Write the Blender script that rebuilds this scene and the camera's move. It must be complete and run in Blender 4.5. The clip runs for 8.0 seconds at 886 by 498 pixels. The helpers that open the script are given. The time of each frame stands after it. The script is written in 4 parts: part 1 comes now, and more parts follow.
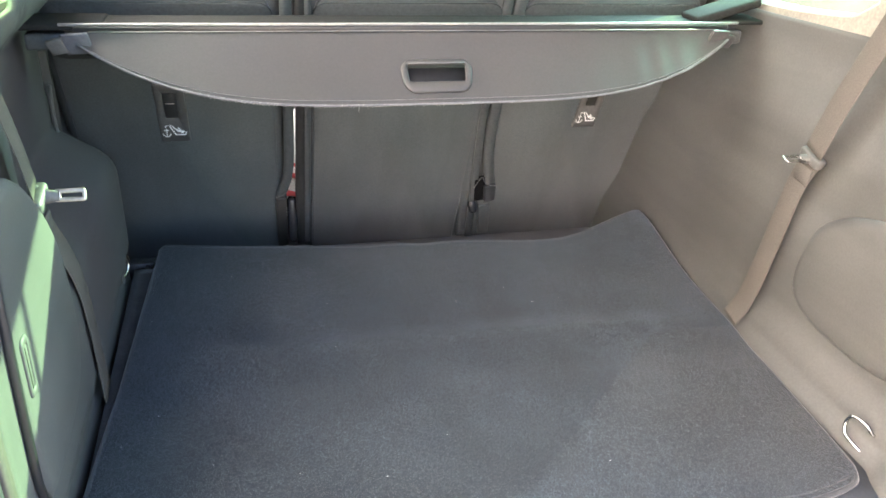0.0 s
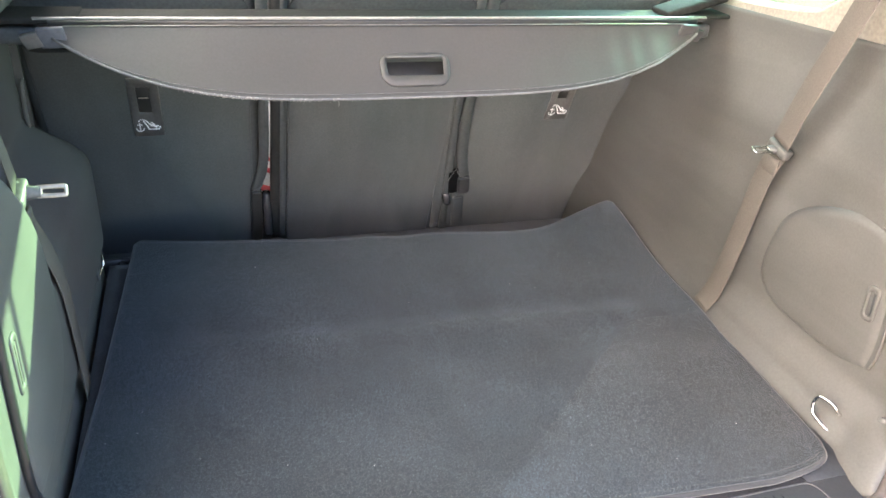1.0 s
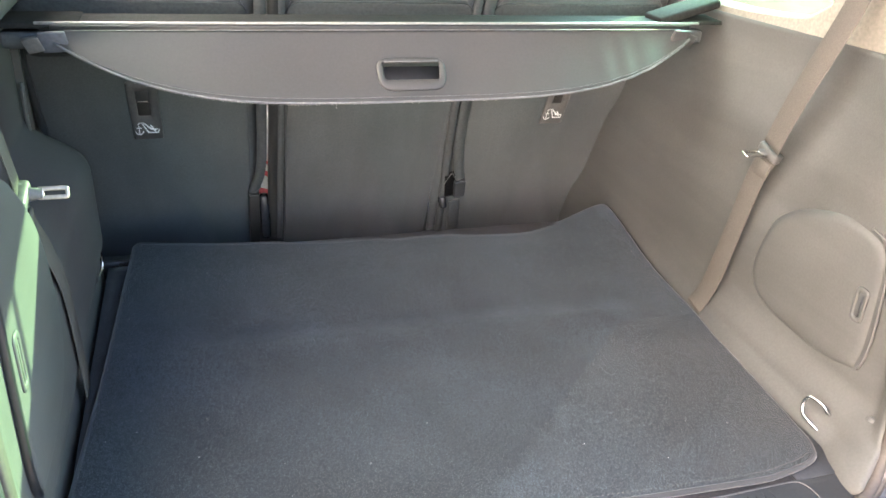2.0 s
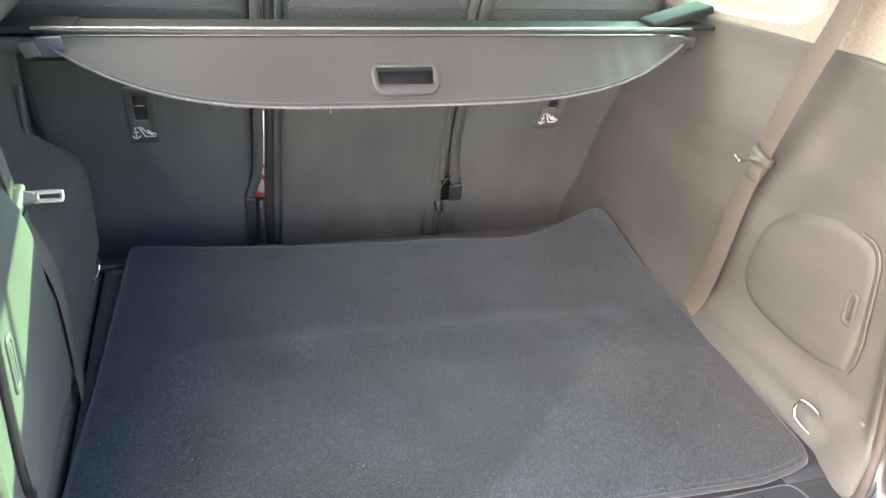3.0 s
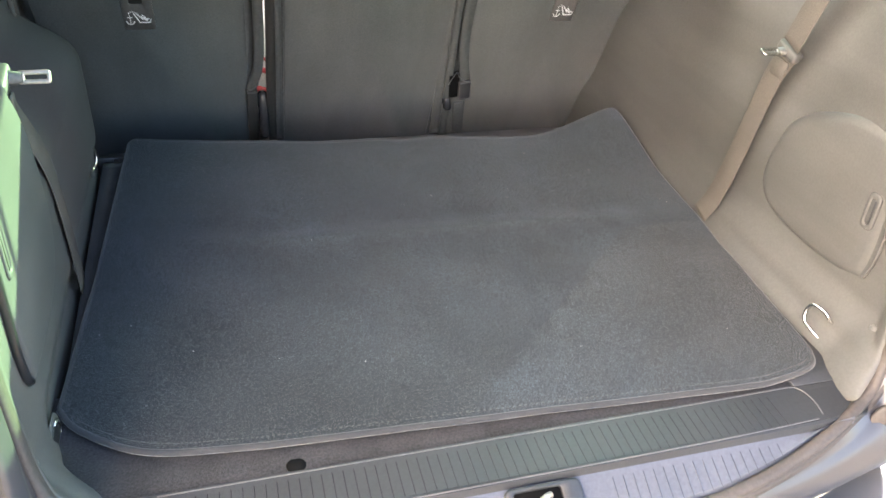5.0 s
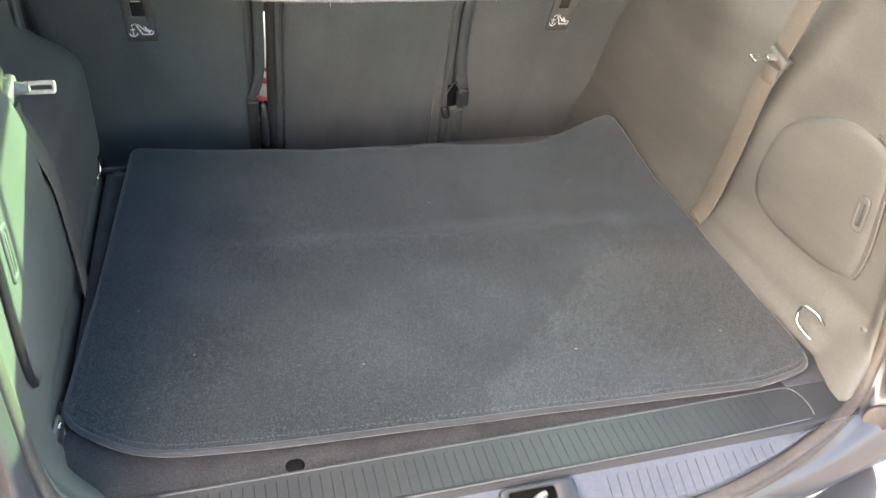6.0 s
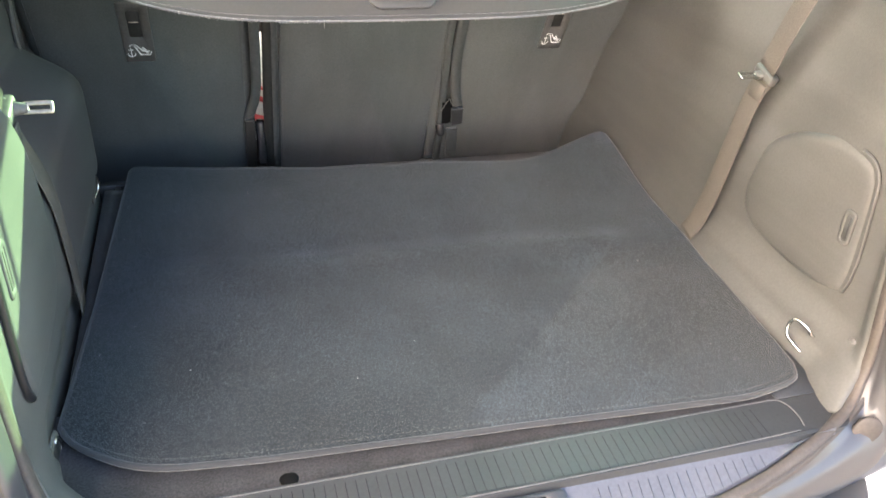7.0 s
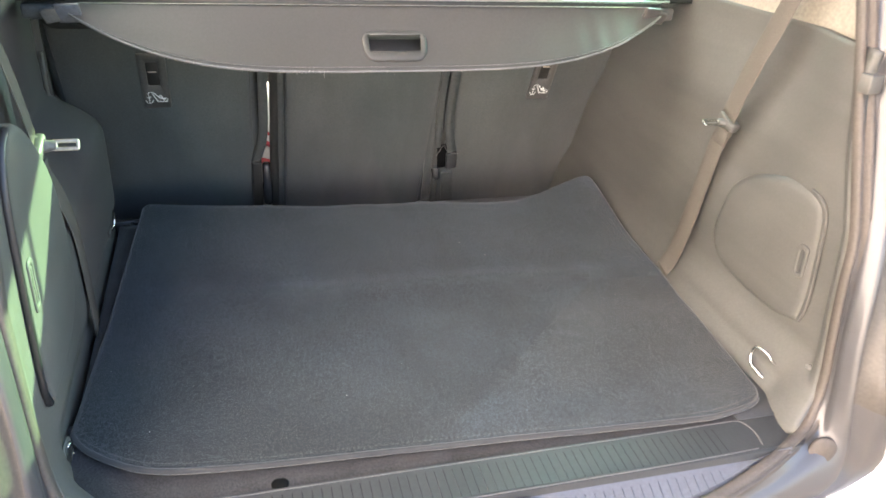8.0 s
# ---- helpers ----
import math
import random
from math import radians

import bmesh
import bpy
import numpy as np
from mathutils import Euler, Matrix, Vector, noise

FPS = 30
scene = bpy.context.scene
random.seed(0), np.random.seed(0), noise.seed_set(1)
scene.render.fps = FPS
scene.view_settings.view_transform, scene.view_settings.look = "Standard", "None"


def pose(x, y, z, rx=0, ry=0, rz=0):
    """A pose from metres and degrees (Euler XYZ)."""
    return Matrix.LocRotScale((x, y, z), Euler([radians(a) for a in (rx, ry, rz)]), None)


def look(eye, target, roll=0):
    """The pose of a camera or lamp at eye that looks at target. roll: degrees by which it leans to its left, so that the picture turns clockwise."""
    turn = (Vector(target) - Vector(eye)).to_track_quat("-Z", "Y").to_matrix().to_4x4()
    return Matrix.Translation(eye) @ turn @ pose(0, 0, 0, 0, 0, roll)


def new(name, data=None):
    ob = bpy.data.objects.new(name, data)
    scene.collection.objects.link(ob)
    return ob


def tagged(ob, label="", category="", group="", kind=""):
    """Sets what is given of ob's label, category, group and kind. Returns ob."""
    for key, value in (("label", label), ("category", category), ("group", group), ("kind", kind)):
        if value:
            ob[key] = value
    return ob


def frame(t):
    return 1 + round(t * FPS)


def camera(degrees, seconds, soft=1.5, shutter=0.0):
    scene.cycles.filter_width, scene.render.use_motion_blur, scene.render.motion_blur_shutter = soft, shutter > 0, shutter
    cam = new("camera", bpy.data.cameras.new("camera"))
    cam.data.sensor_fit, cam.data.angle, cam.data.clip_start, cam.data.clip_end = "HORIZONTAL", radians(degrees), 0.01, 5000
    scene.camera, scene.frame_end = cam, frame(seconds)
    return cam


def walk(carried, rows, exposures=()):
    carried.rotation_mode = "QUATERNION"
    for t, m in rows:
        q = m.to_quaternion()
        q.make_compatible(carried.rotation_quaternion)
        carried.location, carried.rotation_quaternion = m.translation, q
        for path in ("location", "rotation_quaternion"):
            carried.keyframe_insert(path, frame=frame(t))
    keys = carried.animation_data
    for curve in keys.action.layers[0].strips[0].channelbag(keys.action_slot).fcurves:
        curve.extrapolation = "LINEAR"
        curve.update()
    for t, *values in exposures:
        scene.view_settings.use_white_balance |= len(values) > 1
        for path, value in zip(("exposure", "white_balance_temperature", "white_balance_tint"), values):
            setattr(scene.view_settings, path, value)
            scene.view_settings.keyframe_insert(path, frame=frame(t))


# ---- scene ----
cam = camera(60.8, 8.0, 1.6, 0.5)
PATH = [
    (0, (-0.299, -0.702, 0.771), (0.163, 0.995, -0.182), 3.2),
    (0.5, (-0.32, -0.703, 0.775), (0.195, 0.974, -0.186), 3.6),
    (1, (-0.329, -0.709, 0.776), (0.223, 0.953, -0.188), 4.0),
    (1.5, (-0.334, -0.72, 0.778), (0.227, 0.942, -0.182), 4.2),
    (3, (-0.322, -0.735, 0.785), (0.237, 0.937, -0.161), 4.2),
    (3.5, (-0.317, -0.744, 0.779), (0.237, 0.927, -0.171), 4.2),
    (4, (-0.311, -0.736, 0.772), (0.232, 0.919, -0.212), 4.4),
    (4.5, (-0.308, -0.716, 0.753), (0.221, 0.884, -0.324), 4.8),
    (5, (-0.311, -0.716, 0.748), (0.207, 0.835, -0.402), 5.1),
    (6.5, (-0.303, -0.752, 0.757), (0.209, 0.829, -0.356), 4.3),
    (7, (-0.301, -0.755, 0.761), (0.216, 0.838, -0.332), 4.2),
    (7.5, (-0.305, -0.771, 0.779), (0.21, 0.853, -0.268), 4.3),
    (8, (-0.292, -0.865, 0.789), (0.212, 0.803, -0.192), 4.1),
]
EXPOSURES = [(0, 4.04, 6200, 21), (3.5, 4.06, 6250, 21), (5, 4.06, 6400, 20), (6.5, 4.05, 6450, 19), (8, 3.94, 6430, 20)]
walk(cam, [(t, look(eye, target, roll)) for t, eye, target, roll in PATH], EXPOSURES)

# ---- light ----
SUN_DIR = Vector((1.12, 0.72, 0.41)).normalized()      # towards the sun
SUN_EL, SUN_AZ = math.asin(SUN_DIR.z), math.atan2(SUN_DIR.x, SUN_DIR.y)

world = bpy.data.worlds.new("sky")
scene.world = world
world.use_nodes = True
wn = world.node_tree.nodes
sky = wn.new("ShaderNodeTexSky")
sky.sky_type, sky.sun_disc, sky.sun_elevation, sky.sun_rotation = "NISHITA", False, SUN_EL, SUN_AZ
world.node_tree.links.new(sky.outputs[0], wn["Background"].inputs[0])
wn["Background"].inputs[1].default_value = 0.088

sun = new("sun", bpy.data.lights.new("sun", "SUN"))
sun.data.energy, sun.data.angle, sun.data.color = 5.0, radians(0.6), (1.0, 0.93, 0.82)
sun.matrix_world = look(SUN_DIR * 10, (0, 0, 0))


def window_fill(name, eye, target, sx, sy, watts, colour, spread=125):
    """An area lamp added just inside a side window, as a stand-in for light from there."""
    ob = new(name, bpy.data.lights.new(name, "AREA"))
    ob.data.shape, ob.data.size, ob.data.size_y, ob.data.energy, ob.data.color = "RECTANGLE", sx, sy, watts, colour
    ob.data.spread = radians(spread)
    ob.matrix_world = look(eye, target)
    return ob


# warm fill, added to brighten the right trim in place of lens haze
window_fill("window_fill", (-0.612, 0.62, 0.71), (0.62, 0.50, 0.26), 0.66, 0.26, 1.18, (1.0, 0.94, 0.81))
# teal lamp standing in for sky seen through the green glass
window_fill("window_fill", (0.612, 0.70, 0.690), (0.10, 0.45, 0.42), 0.40, 0.12, 0.60, (0.54, 1.0, 0.88), 125)

# ---- materials ----


def material(name, base, rough=0.6, metal=0.0, vary=0.15, big=6.0, fine=180.0, fine_amount=0.15, bump=0.15, bump_scale=300.0,
             bump_dist=0.001, sheen=0.0, coat=0.0, spec=0.5, tint=None):
    """A principled surface with broad staining and fine grain at real-world size, and fine relief."""
    m = bpy.data.materials.new(name)
    m.use_nodes = True
    nt = m.node_tree
    n, link = nt.nodes, nt.links.new
    b = n["Principled BSDF"]
    co = n.new("ShaderNodeTexCoord")
    n1 = n.new("ShaderNodeTexNoise")
    n1.inputs["Scale"].default_value, n1.inputs["Detail"].default_value = big, 4
    n2 = n.new("ShaderNodeTexNoise")
    n2.inputs["Scale"].default_value, n2.inputs["Detail"].default_value = fine, 2
    for t in (n1, n2):
        link(co.outputs["Object"], t.inputs["Vector"])
    r1 = n.new("ShaderNodeMapRange")
    r1.inputs[1].default_value, r1.inputs[2].default_value = 0.3, 0.7
    r1.inputs[3].default_value, r1.inputs[4].default_value = 1 - vary, 1 + vary
    link(n1.outputs["Fac"], r1.inputs[0])
    r2 = n.new("ShaderNodeMapRange")
    r2.inputs[1].default_value, r2.inputs[2].default_value = 0.3, 0.7
    r2.inputs[3].default_value, r2.inputs[4].default_value = 1 - fine_amount, 1 + fine_amount
    link(n2.outputs["Fac"], r2.inputs[0])
    mul = n.new("ShaderNodeMath")
    mul.operation = "MULTIPLY"
    link(r1.outputs[0], mul.inputs[0])
    link(r2.outputs[0], mul.inputs[1])
    mixc = n.new("ShaderNodeVectorMath")
    mixc.operation = "SCALE"
    mixc.inputs[0].default_value = base
    link(mul.outputs[0], mixc.inputs["Scale"])
    link(mixc.outputs[0], b.inputs["Base Color"])
    rr = n.new("ShaderNodeMapRange")
    rr.inputs[3].default_value, rr.inputs[4].default_value = max(rough - 0.1, 0.03), min(rough + 0.1, 1)
    link(n1.outputs["Fac"], rr.inputs[0])
    link(rr.outputs[0], b.inputs["Roughness"])
    b.inputs["Metallic"].default_value = metal
    b.inputs["Specular IOR Level"].default_value = spec
    if sheen:
        b.inputs["Sheen Weight"].default_value = sheen
        b.inputs["Sheen Roughness"].default_value = 0.5
        b.inputs["Sheen Tint"].default_value = tint or (1, 1, 1, 1)
    if coat:
        b.inputs["Coat Weight"].default_value = coat
        b.inputs["Coat Roughness"].default_value = 0.05
    if bump:
        n3 = n.new("ShaderNodeTexNoise")
        n3.inputs["Scale"].default_value, n3.inputs["Detail"].default_value = bump_scale, 3
        link(co.outputs["Object"], n3.inputs["Vector"])
        bp = n.new("ShaderNodeBump")
        bp.inputs["Strength"].default_value, bp.inputs["Distance"].default_value = bump, bump_dist
        link(n3.outputs["Fac"], bp.inputs["Height"])
        link(bp.outputs[0], b.inputs["Normal"])
    return m


def glass_tinted(name, colour, gloss=0.08):
    """Tinted car glass: lets light through in its own colour, with a faint reflection."""
    m = bpy.data.materials.new(name)
    m.use_nodes = True
    nt = m.node_tree
    nt.nodes.remove(nt.nodes["Principled BSDF"])
    tr, gl, mx = (nt.nodes.new("ShaderNodeBsdf" + k) for k in ("Transparent", "Glossy", "Diffuse"))
    nt.nodes.remove(mx)
    mx = nt.nodes.new("ShaderNodeMixShader")
    tr.inputs[0].default_value = (*colour, 1)
    gl.inputs["Roughness"].default_value = 0.02
    mx.inputs[0].default_value = gloss
    nt.links.new(tr.outputs[0], mx.inputs[1])
    nt.links.new(gl.outputs[0], mx.inputs[2])
    nt.links.new(mx.outputs[0], nt.nodes["Material Output"].inputs[0])
    return m


MAT_PILE = material("mat_pile", (0.0235, 0.0290, 0.0318), 0.95, vary=0.2, big=7, fine=420, fine_amount=0.5, bump=0.22, bump_scale=1150,
                    bump_dist=0.0009, sheen=0.2, spec=0.1)


def brushed_and_lit_patches(m, patches):
    """Lighter areas, of pile brushed the other way or painted as light on a crease: (x, y, half length, half width,
    gain).
    """
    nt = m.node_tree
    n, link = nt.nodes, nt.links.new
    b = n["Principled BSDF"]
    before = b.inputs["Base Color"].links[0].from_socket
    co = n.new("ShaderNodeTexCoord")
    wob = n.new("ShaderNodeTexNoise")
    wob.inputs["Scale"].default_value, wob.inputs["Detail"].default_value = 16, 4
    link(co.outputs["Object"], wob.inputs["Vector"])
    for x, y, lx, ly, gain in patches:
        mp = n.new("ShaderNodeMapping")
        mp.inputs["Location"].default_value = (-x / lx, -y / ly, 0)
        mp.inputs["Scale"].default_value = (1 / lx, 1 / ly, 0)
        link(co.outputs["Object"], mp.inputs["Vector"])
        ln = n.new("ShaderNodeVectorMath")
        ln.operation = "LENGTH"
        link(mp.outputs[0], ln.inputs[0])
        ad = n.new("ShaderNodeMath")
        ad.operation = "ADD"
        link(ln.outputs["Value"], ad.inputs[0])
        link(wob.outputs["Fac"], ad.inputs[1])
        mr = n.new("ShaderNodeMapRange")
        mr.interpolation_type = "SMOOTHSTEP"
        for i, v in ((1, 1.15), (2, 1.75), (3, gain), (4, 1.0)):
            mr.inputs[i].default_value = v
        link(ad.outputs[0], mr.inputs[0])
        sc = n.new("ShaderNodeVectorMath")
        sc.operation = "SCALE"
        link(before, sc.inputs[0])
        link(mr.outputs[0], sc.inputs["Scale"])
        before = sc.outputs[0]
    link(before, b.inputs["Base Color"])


def brushed_edge(m, way, start, gain):
    """A diagonal stroke in the pile: light along one clear edge, fading away from it."""
    nt = m.node_tree
    n, link = nt.nodes, nt.links.new
    b = n["Principled BSDF"]
    before = b.inputs["Base Color"].links[0].from_socket
    co = n.new("ShaderNodeTexCoord")
    wob = n.new("ShaderNodeTexNoise")
    wob.inputs["Scale"].default_value, wob.inputs["Detail"].default_value = 22, 5
    link(co.outputs["Object"], wob.inputs["Vector"])

    def along(vec, origin):
        dot = n.new("ShaderNodeVectorMath")
        dot.operation = "DOT_PRODUCT"
        dot.inputs[1].default_value = vec
        link(co.outputs["Object"], dot.inputs[0])
        wm = n.new("ShaderNodeMath")
        wm.operation = "MULTIPLY_ADD"
        wm.inputs[1].default_value = 0.06
        link(wob.outputs["Fac"], wm.inputs[0])
        link(dot.outputs["Value"], wm.inputs[2])
        wm2 = n.new("ShaderNodeMath")
        wm2.operation = "SUBTRACT"
        wm2.inputs[1].default_value = origin + 0.03
        link(wm.outputs[0], wm2.inputs[0])
        return wm2.outputs[0]

    def step(socket, a, z, lo, hi):
        mr = n.new("ShaderNodeMapRange")
        mr.interpolation_type = "SMOOTHSTEP"
        for i, v in ((1, a), (2, z), (3, lo), (4, hi)):
            mr.inputs[i].default_value = v
        link(socket, mr.inputs[0])
        return mr.outputs[0]

    def times(p, q):
        mm = n.new("ShaderNodeMath")
        mm.operation = "MULTIPLY"
        link(p, mm.inputs[0])
        link(q, mm.inputs[1])
        return mm.outputs[0]

    nx = (way[1], -way[0], 0)
    d = along(nx, start[0] * nx[0] + start[1] * nx[1])
    s = along((way[0], way[1], 0), start[0] * way[0] + start[1] * way[1])
    mask = times(times(step(d, -0.008, 0.016, 0, 1), step(d, 0.03, 0.17, 1, 0)), times(step(s, -0.16, -0.05, 0, 1), step(s, 0.24, 0.36, 1, 0)))
    g = n.new("ShaderNodeMath")
    g.operation = "MULTIPLY_ADD"
    g.inputs[1].default_value, g.inputs[2].default_value = gain - 1, 1.0
    link(mask, g.inputs[0])
    sc = n.new("ShaderNodeVectorMath")
    sc.operation = "SCALE"
    link(before, sc.inputs[0])
    link(g.outputs[0], sc.inputs["Scale"])
    link(sc.outputs[0], b.inputs["Base Color"])


# the narrow second strip puts the light on the mat's crease into colour
brushed_and_lit_patches(MAT_PILE, [(-0.10, 0.14, 0.24, 0.15, 1.09), (0.02, 0.365, 0.42, 0.034, 1.10)])
brushed_edge(MAT_PILE, (0.74, 0.673), (0.078, 0.03), 1.34)
brushed_edge(MAT_PILE, (0.88, 0.475), (0.22, -0.06), 1.18)


def streaks(m, scale, low, high):
    """Long soft rub marks, stretched along one way."""
    nt = m.node_tree
    n, link = nt.nodes, nt.links.new
    b = n["Principled BSDF"]
    before = b.inputs["Base Color"].links[0].from_socket
    co, mp, nz = n.new("ShaderNodeTexCoord"), n.new("ShaderNodeMapping"), n.new("ShaderNodeTexNoise")
    mp.inputs["Scale"].default_value = scale
    nz.inputs["Scale"].default_value, nz.inputs["Detail"].default_value, nz.inputs["Distortion"].default_value = 1.0, 4, 0.6
    link(co.outputs["Object"], mp.inputs["Vector"])
    link(mp.outputs[0], nz.inputs["Vector"])
    mr = n.new("ShaderNodeMapRange")
    for i, v in ((1, 0.32), (2, 0.68), (3, low), (4, high)):
        mr.inputs[i].default_value = v
    link(nz.outputs["Fac"], mr.inputs[0])
    sc = n.new("ShaderNodeVectorMath")
    sc.operation = "SCALE"
    link(before, sc.inputs[0])
    link(mr.outputs[0], sc.inputs["Scale"])
    link(sc.outputs[0], b.inputs["Base Color"])


BINDING = material("binding", (0.031, 0.033, 0.036), 0.8, vary=0.1, fine=500, bump=0.4, bump_scale=700, sheen=0.3, spec=0.2)
THREAD = material("thread", (0.11, 0.11, 0.105), 0.7, bump=0.0)
FLOOR_CARPET = material("floor_carpet", (0.034, 0.033, 0.034), 0.95, vary=0.3, big=14, fine=350, fine_amount=0.3, bump=0.5, bump_scale=380,
                        bump_dist=0.003, sheen=0.12, spec=0.1)
SEAT_CARPET = material("seat_carpet", (0.062, 0.068, 0.066), 0.9, vary=0.14, big=5, fine=300, fine_amount=0.12, bump=0.3, bump_scale=360,
                       bump_dist=0.002, sheen=0.25, spec=0.2)
streaks(SEAT_CARPET, (20, 3, 3), 0.94, 1.07)
SEAT_FRAME = material("seat_frame_plastic", (0.062, 0.067, 0.066), 0.55, vary=0.08, bump=0.2, bump_scale=500, spec=0.4)
SEAT_UPPER = material("seat_upper_panel", (0.046, 0.050, 0.049), 0.8, vary=0.1, bump=0.3, bump_scale=380, spec=0.2)
TRIM = material("trim_plastic", (0.070, 0.070, 0.066), 0.55, vary=0.14, big=5, fine=260, fine_amount=0.08, bump=0.25, bump_scale=420, spec=0.45)
streaks(TRIM, (3, 3, 22), 0.93, 1.07)
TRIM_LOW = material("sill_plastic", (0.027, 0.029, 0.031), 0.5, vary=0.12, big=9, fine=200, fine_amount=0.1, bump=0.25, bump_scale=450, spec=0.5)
# the outer slope's sky light is put into this paler, bluer colour
SILL_SKYLIT = material("sill_skylit_plastic", (0.076, 0.082, 0.098), 0.45, vary=0.1, big=9, fine=200, fine_amount=0.1, bump=0.2, bump_scale=450, spec=0.5)
# pale grey of studs and hem seam; elsewhere edge highlights put into colour
PALE_GLINT = material("pale_glint_plastic", (0.10, 0.10, 0.10), 0.4, vary=0.05, bump=0.0)
# near black that paints the shade of holes and slots onto shallow pieces
HOLE = material("deep_shadow_black", (0.006, 0.006, 0.006), 0.9, bump=0.0, spec=0.05)
# darker copy of the sill plastic: ribs carry the grooves' shade in colour
GROOVE_SHADE = material("groove_shade_plastic", (0.024, 0.0255, 0.027), 0.9, bump=0.0, spec=0.05)
# groove colour for the outer slope, with its sky light painted in
SKYLIT_GROOVE = material("skylit_groove_plastic", (0.060, 0.065, 0.078), 0.9, bump=0.0, spec=0.05)
DARK_SLOT = material("dark_slot_plastic", (0.026, 0.025, 0.023), 0.6, bump=0.1)
CREAM = material("cream_trim", (0.20, 0.187, 0.158), 0.6, vary=0.06, bump=0.15, bump_scale=400)
COVER = material("cover_vinyl", (0.048, 0.047, 0.046), 0.5, vary=0.08, big=4, fine=240, fine_amount=0.06, bump=0.3, bump_scale=520, spec=0.4)
HEM = material("worn_hem_vinyl", (0.115, 0.115, 0.118), 0.5, vary=0.2, big=30, bump=0.3, bump_scale=520)
CASSETTE = material("cassette_plastic", (0.021, 0.022, 0.021), 0.85, vary=0.08, bump=0.2, bump_scale=500, spec=0.05)
SILVER = material("strip_aluminium", (0.26, 0.26, 0.25), 0.45, 0.5, vary=0.08, bump=0.0)
CLIP = material("clip_plastic", (0.10, 0.106, 0.118), 0.45, vary=0.05, bump=0.1)
BLACK = material("black_plastic", (0.018, 0.018, 0.019), 0.4, vary=0.15, bump=0.1)
GLOSSY = material("gloss_black", (0.03, 0.03, 0.032), 0.22, vary=0.1, bump=0.0)
WEBBING = material("belt_webbing", (0.080, 0.073, 0.064), 0.85, vary=0.1, fine=600, fine_amount=0.2, bump=0.5, bump_scale=800, spec=0.15)
CHROME = material("chrome", (0.58, 0.57, 0.54), 0.24, 1.0, vary=0.06, bump=0.05)
STEEL = material("tongue_steel", (0.56, 0.49, 0.42), 0.5, 1.0, vary=0.08, bump=0.05)
TONGUE = material("tongue_plastic", (0.105, 0.103, 0.094), 0.45, vary=0.08, bump=0.1)
RUBBER = material("seal_rubber", (0.060, 0.052, 0.046), 0.6, vary=0.15, big=12, bump=0.15, spec=0.4)
PAINT = material("body_paint", (0.066, 0.066, 0.070), 0.36, 0.25, vary=0.03, fine_amount=0.015, bump=0.0, coat=0.4)
# darker than the body paint: the upper flank's shade put into colour
FLANK_SHADE = material("flank_shade_paint", (0.055, 0.050, 0.045), 0.35, vary=0.1, big=8, bump=0.0, spec=0.4)
WHITE_INK = material("white_print", (0.80, 0.80, 0.80), 0.6, vary=0.03, bump=0.0)
PLATE = material("label_plate", (0.080, 0.078, 0.074), 0.5, vary=0.06, bump=0.1)
HEADLINER = material("headliner", (0.60, 0.57, 0.50), 0.9, vary=0.05, bump=0.2)
GROUND = material("paving", (0.125, 0.106, 0.077), 0.9, vary=0.2, big=3, fine=60, fine_amount=0.25, bump=0.5, bump_scale=90, bump_dist=0.004)
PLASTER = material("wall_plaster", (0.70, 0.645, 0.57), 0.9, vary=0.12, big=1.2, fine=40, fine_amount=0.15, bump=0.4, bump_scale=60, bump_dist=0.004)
GREEN_GLASS = glass_tinted("green_glass", (0.48, 0.66, 0.47))
CLOTH_WHITE = material("white_cloth", (0.78, 0.77, 0.74), 0.9, vary=0.05, bump=0.3)
CLOTH_RED = material("red_cloth", (0.58, 0.09, 0.10), 0.9, vary=0.08, bump=0.3)
FIBRE = material("carpet_fibre", (0.043, 0.053, 0.0625), 0.85, vary=0.3, big=6, fine=900, fine_amount=0.5, bump=0.0, sheen=0.3, spec=0.25)
# same crease light painted into the fibres
brushed_and_lit_patches(FIBRE, [(-0.10, 0.14, 0.24, 0.15, 1.11), (0.02, 0.365, 0.42, 0.034, 1.10)])
brushed_edge(FIBRE, (0.74, 0.673), (0.078, 0.03), 1.36)
brushed_edge(FIBRE, (0.88, 0.475), (0.22, -0.06), 1.2)
streaks(FIBRE, (22, 9, 4), 0.88, 1.14)
LINT = material("lint", (0.6, 0.6, 0.58), 0.9, bump=0.0)

# ---- building helpers ----


def mesh_object(name, bm, mat, smooth=True):
    me = bpy.data.meshes.new(name)
    bm.normal_update()
    bm.to_mesh(me)
    bm.free()
    if smooth:
        me.shade_smooth()
    me.materials.append(mat)
    return new(name, me)


def part(name, bm, mat, parent=None, label="", smooth=True):
    ob = mesh_object(name, bm, mat, smooth)
    if parent is not None:
        ob.parent = parent
        ob.matrix_parent_inverse = parent.matrix_world.inverted()
    return tagged(ob, label=label)


def thing(name, at, label, category, kind="", group=""):
    ob = new(name)
    ob.empty_display_size = 0.05
    ob.matrix_world = Matrix.Translation(at)
    return tagged(ob, label, category, group, kind)


def smoothstep(a, b, x):
    t = min(max((x - a) / (b - a), 0.0), 1.0)
    return t * t * (3 - 2 * t)


def interp(x, pts):
    """Linear interpolation in a short table of (x, y)."""
    return float(np.interp(x, [p[0] for p in pts], [p[1] for p in pts]))


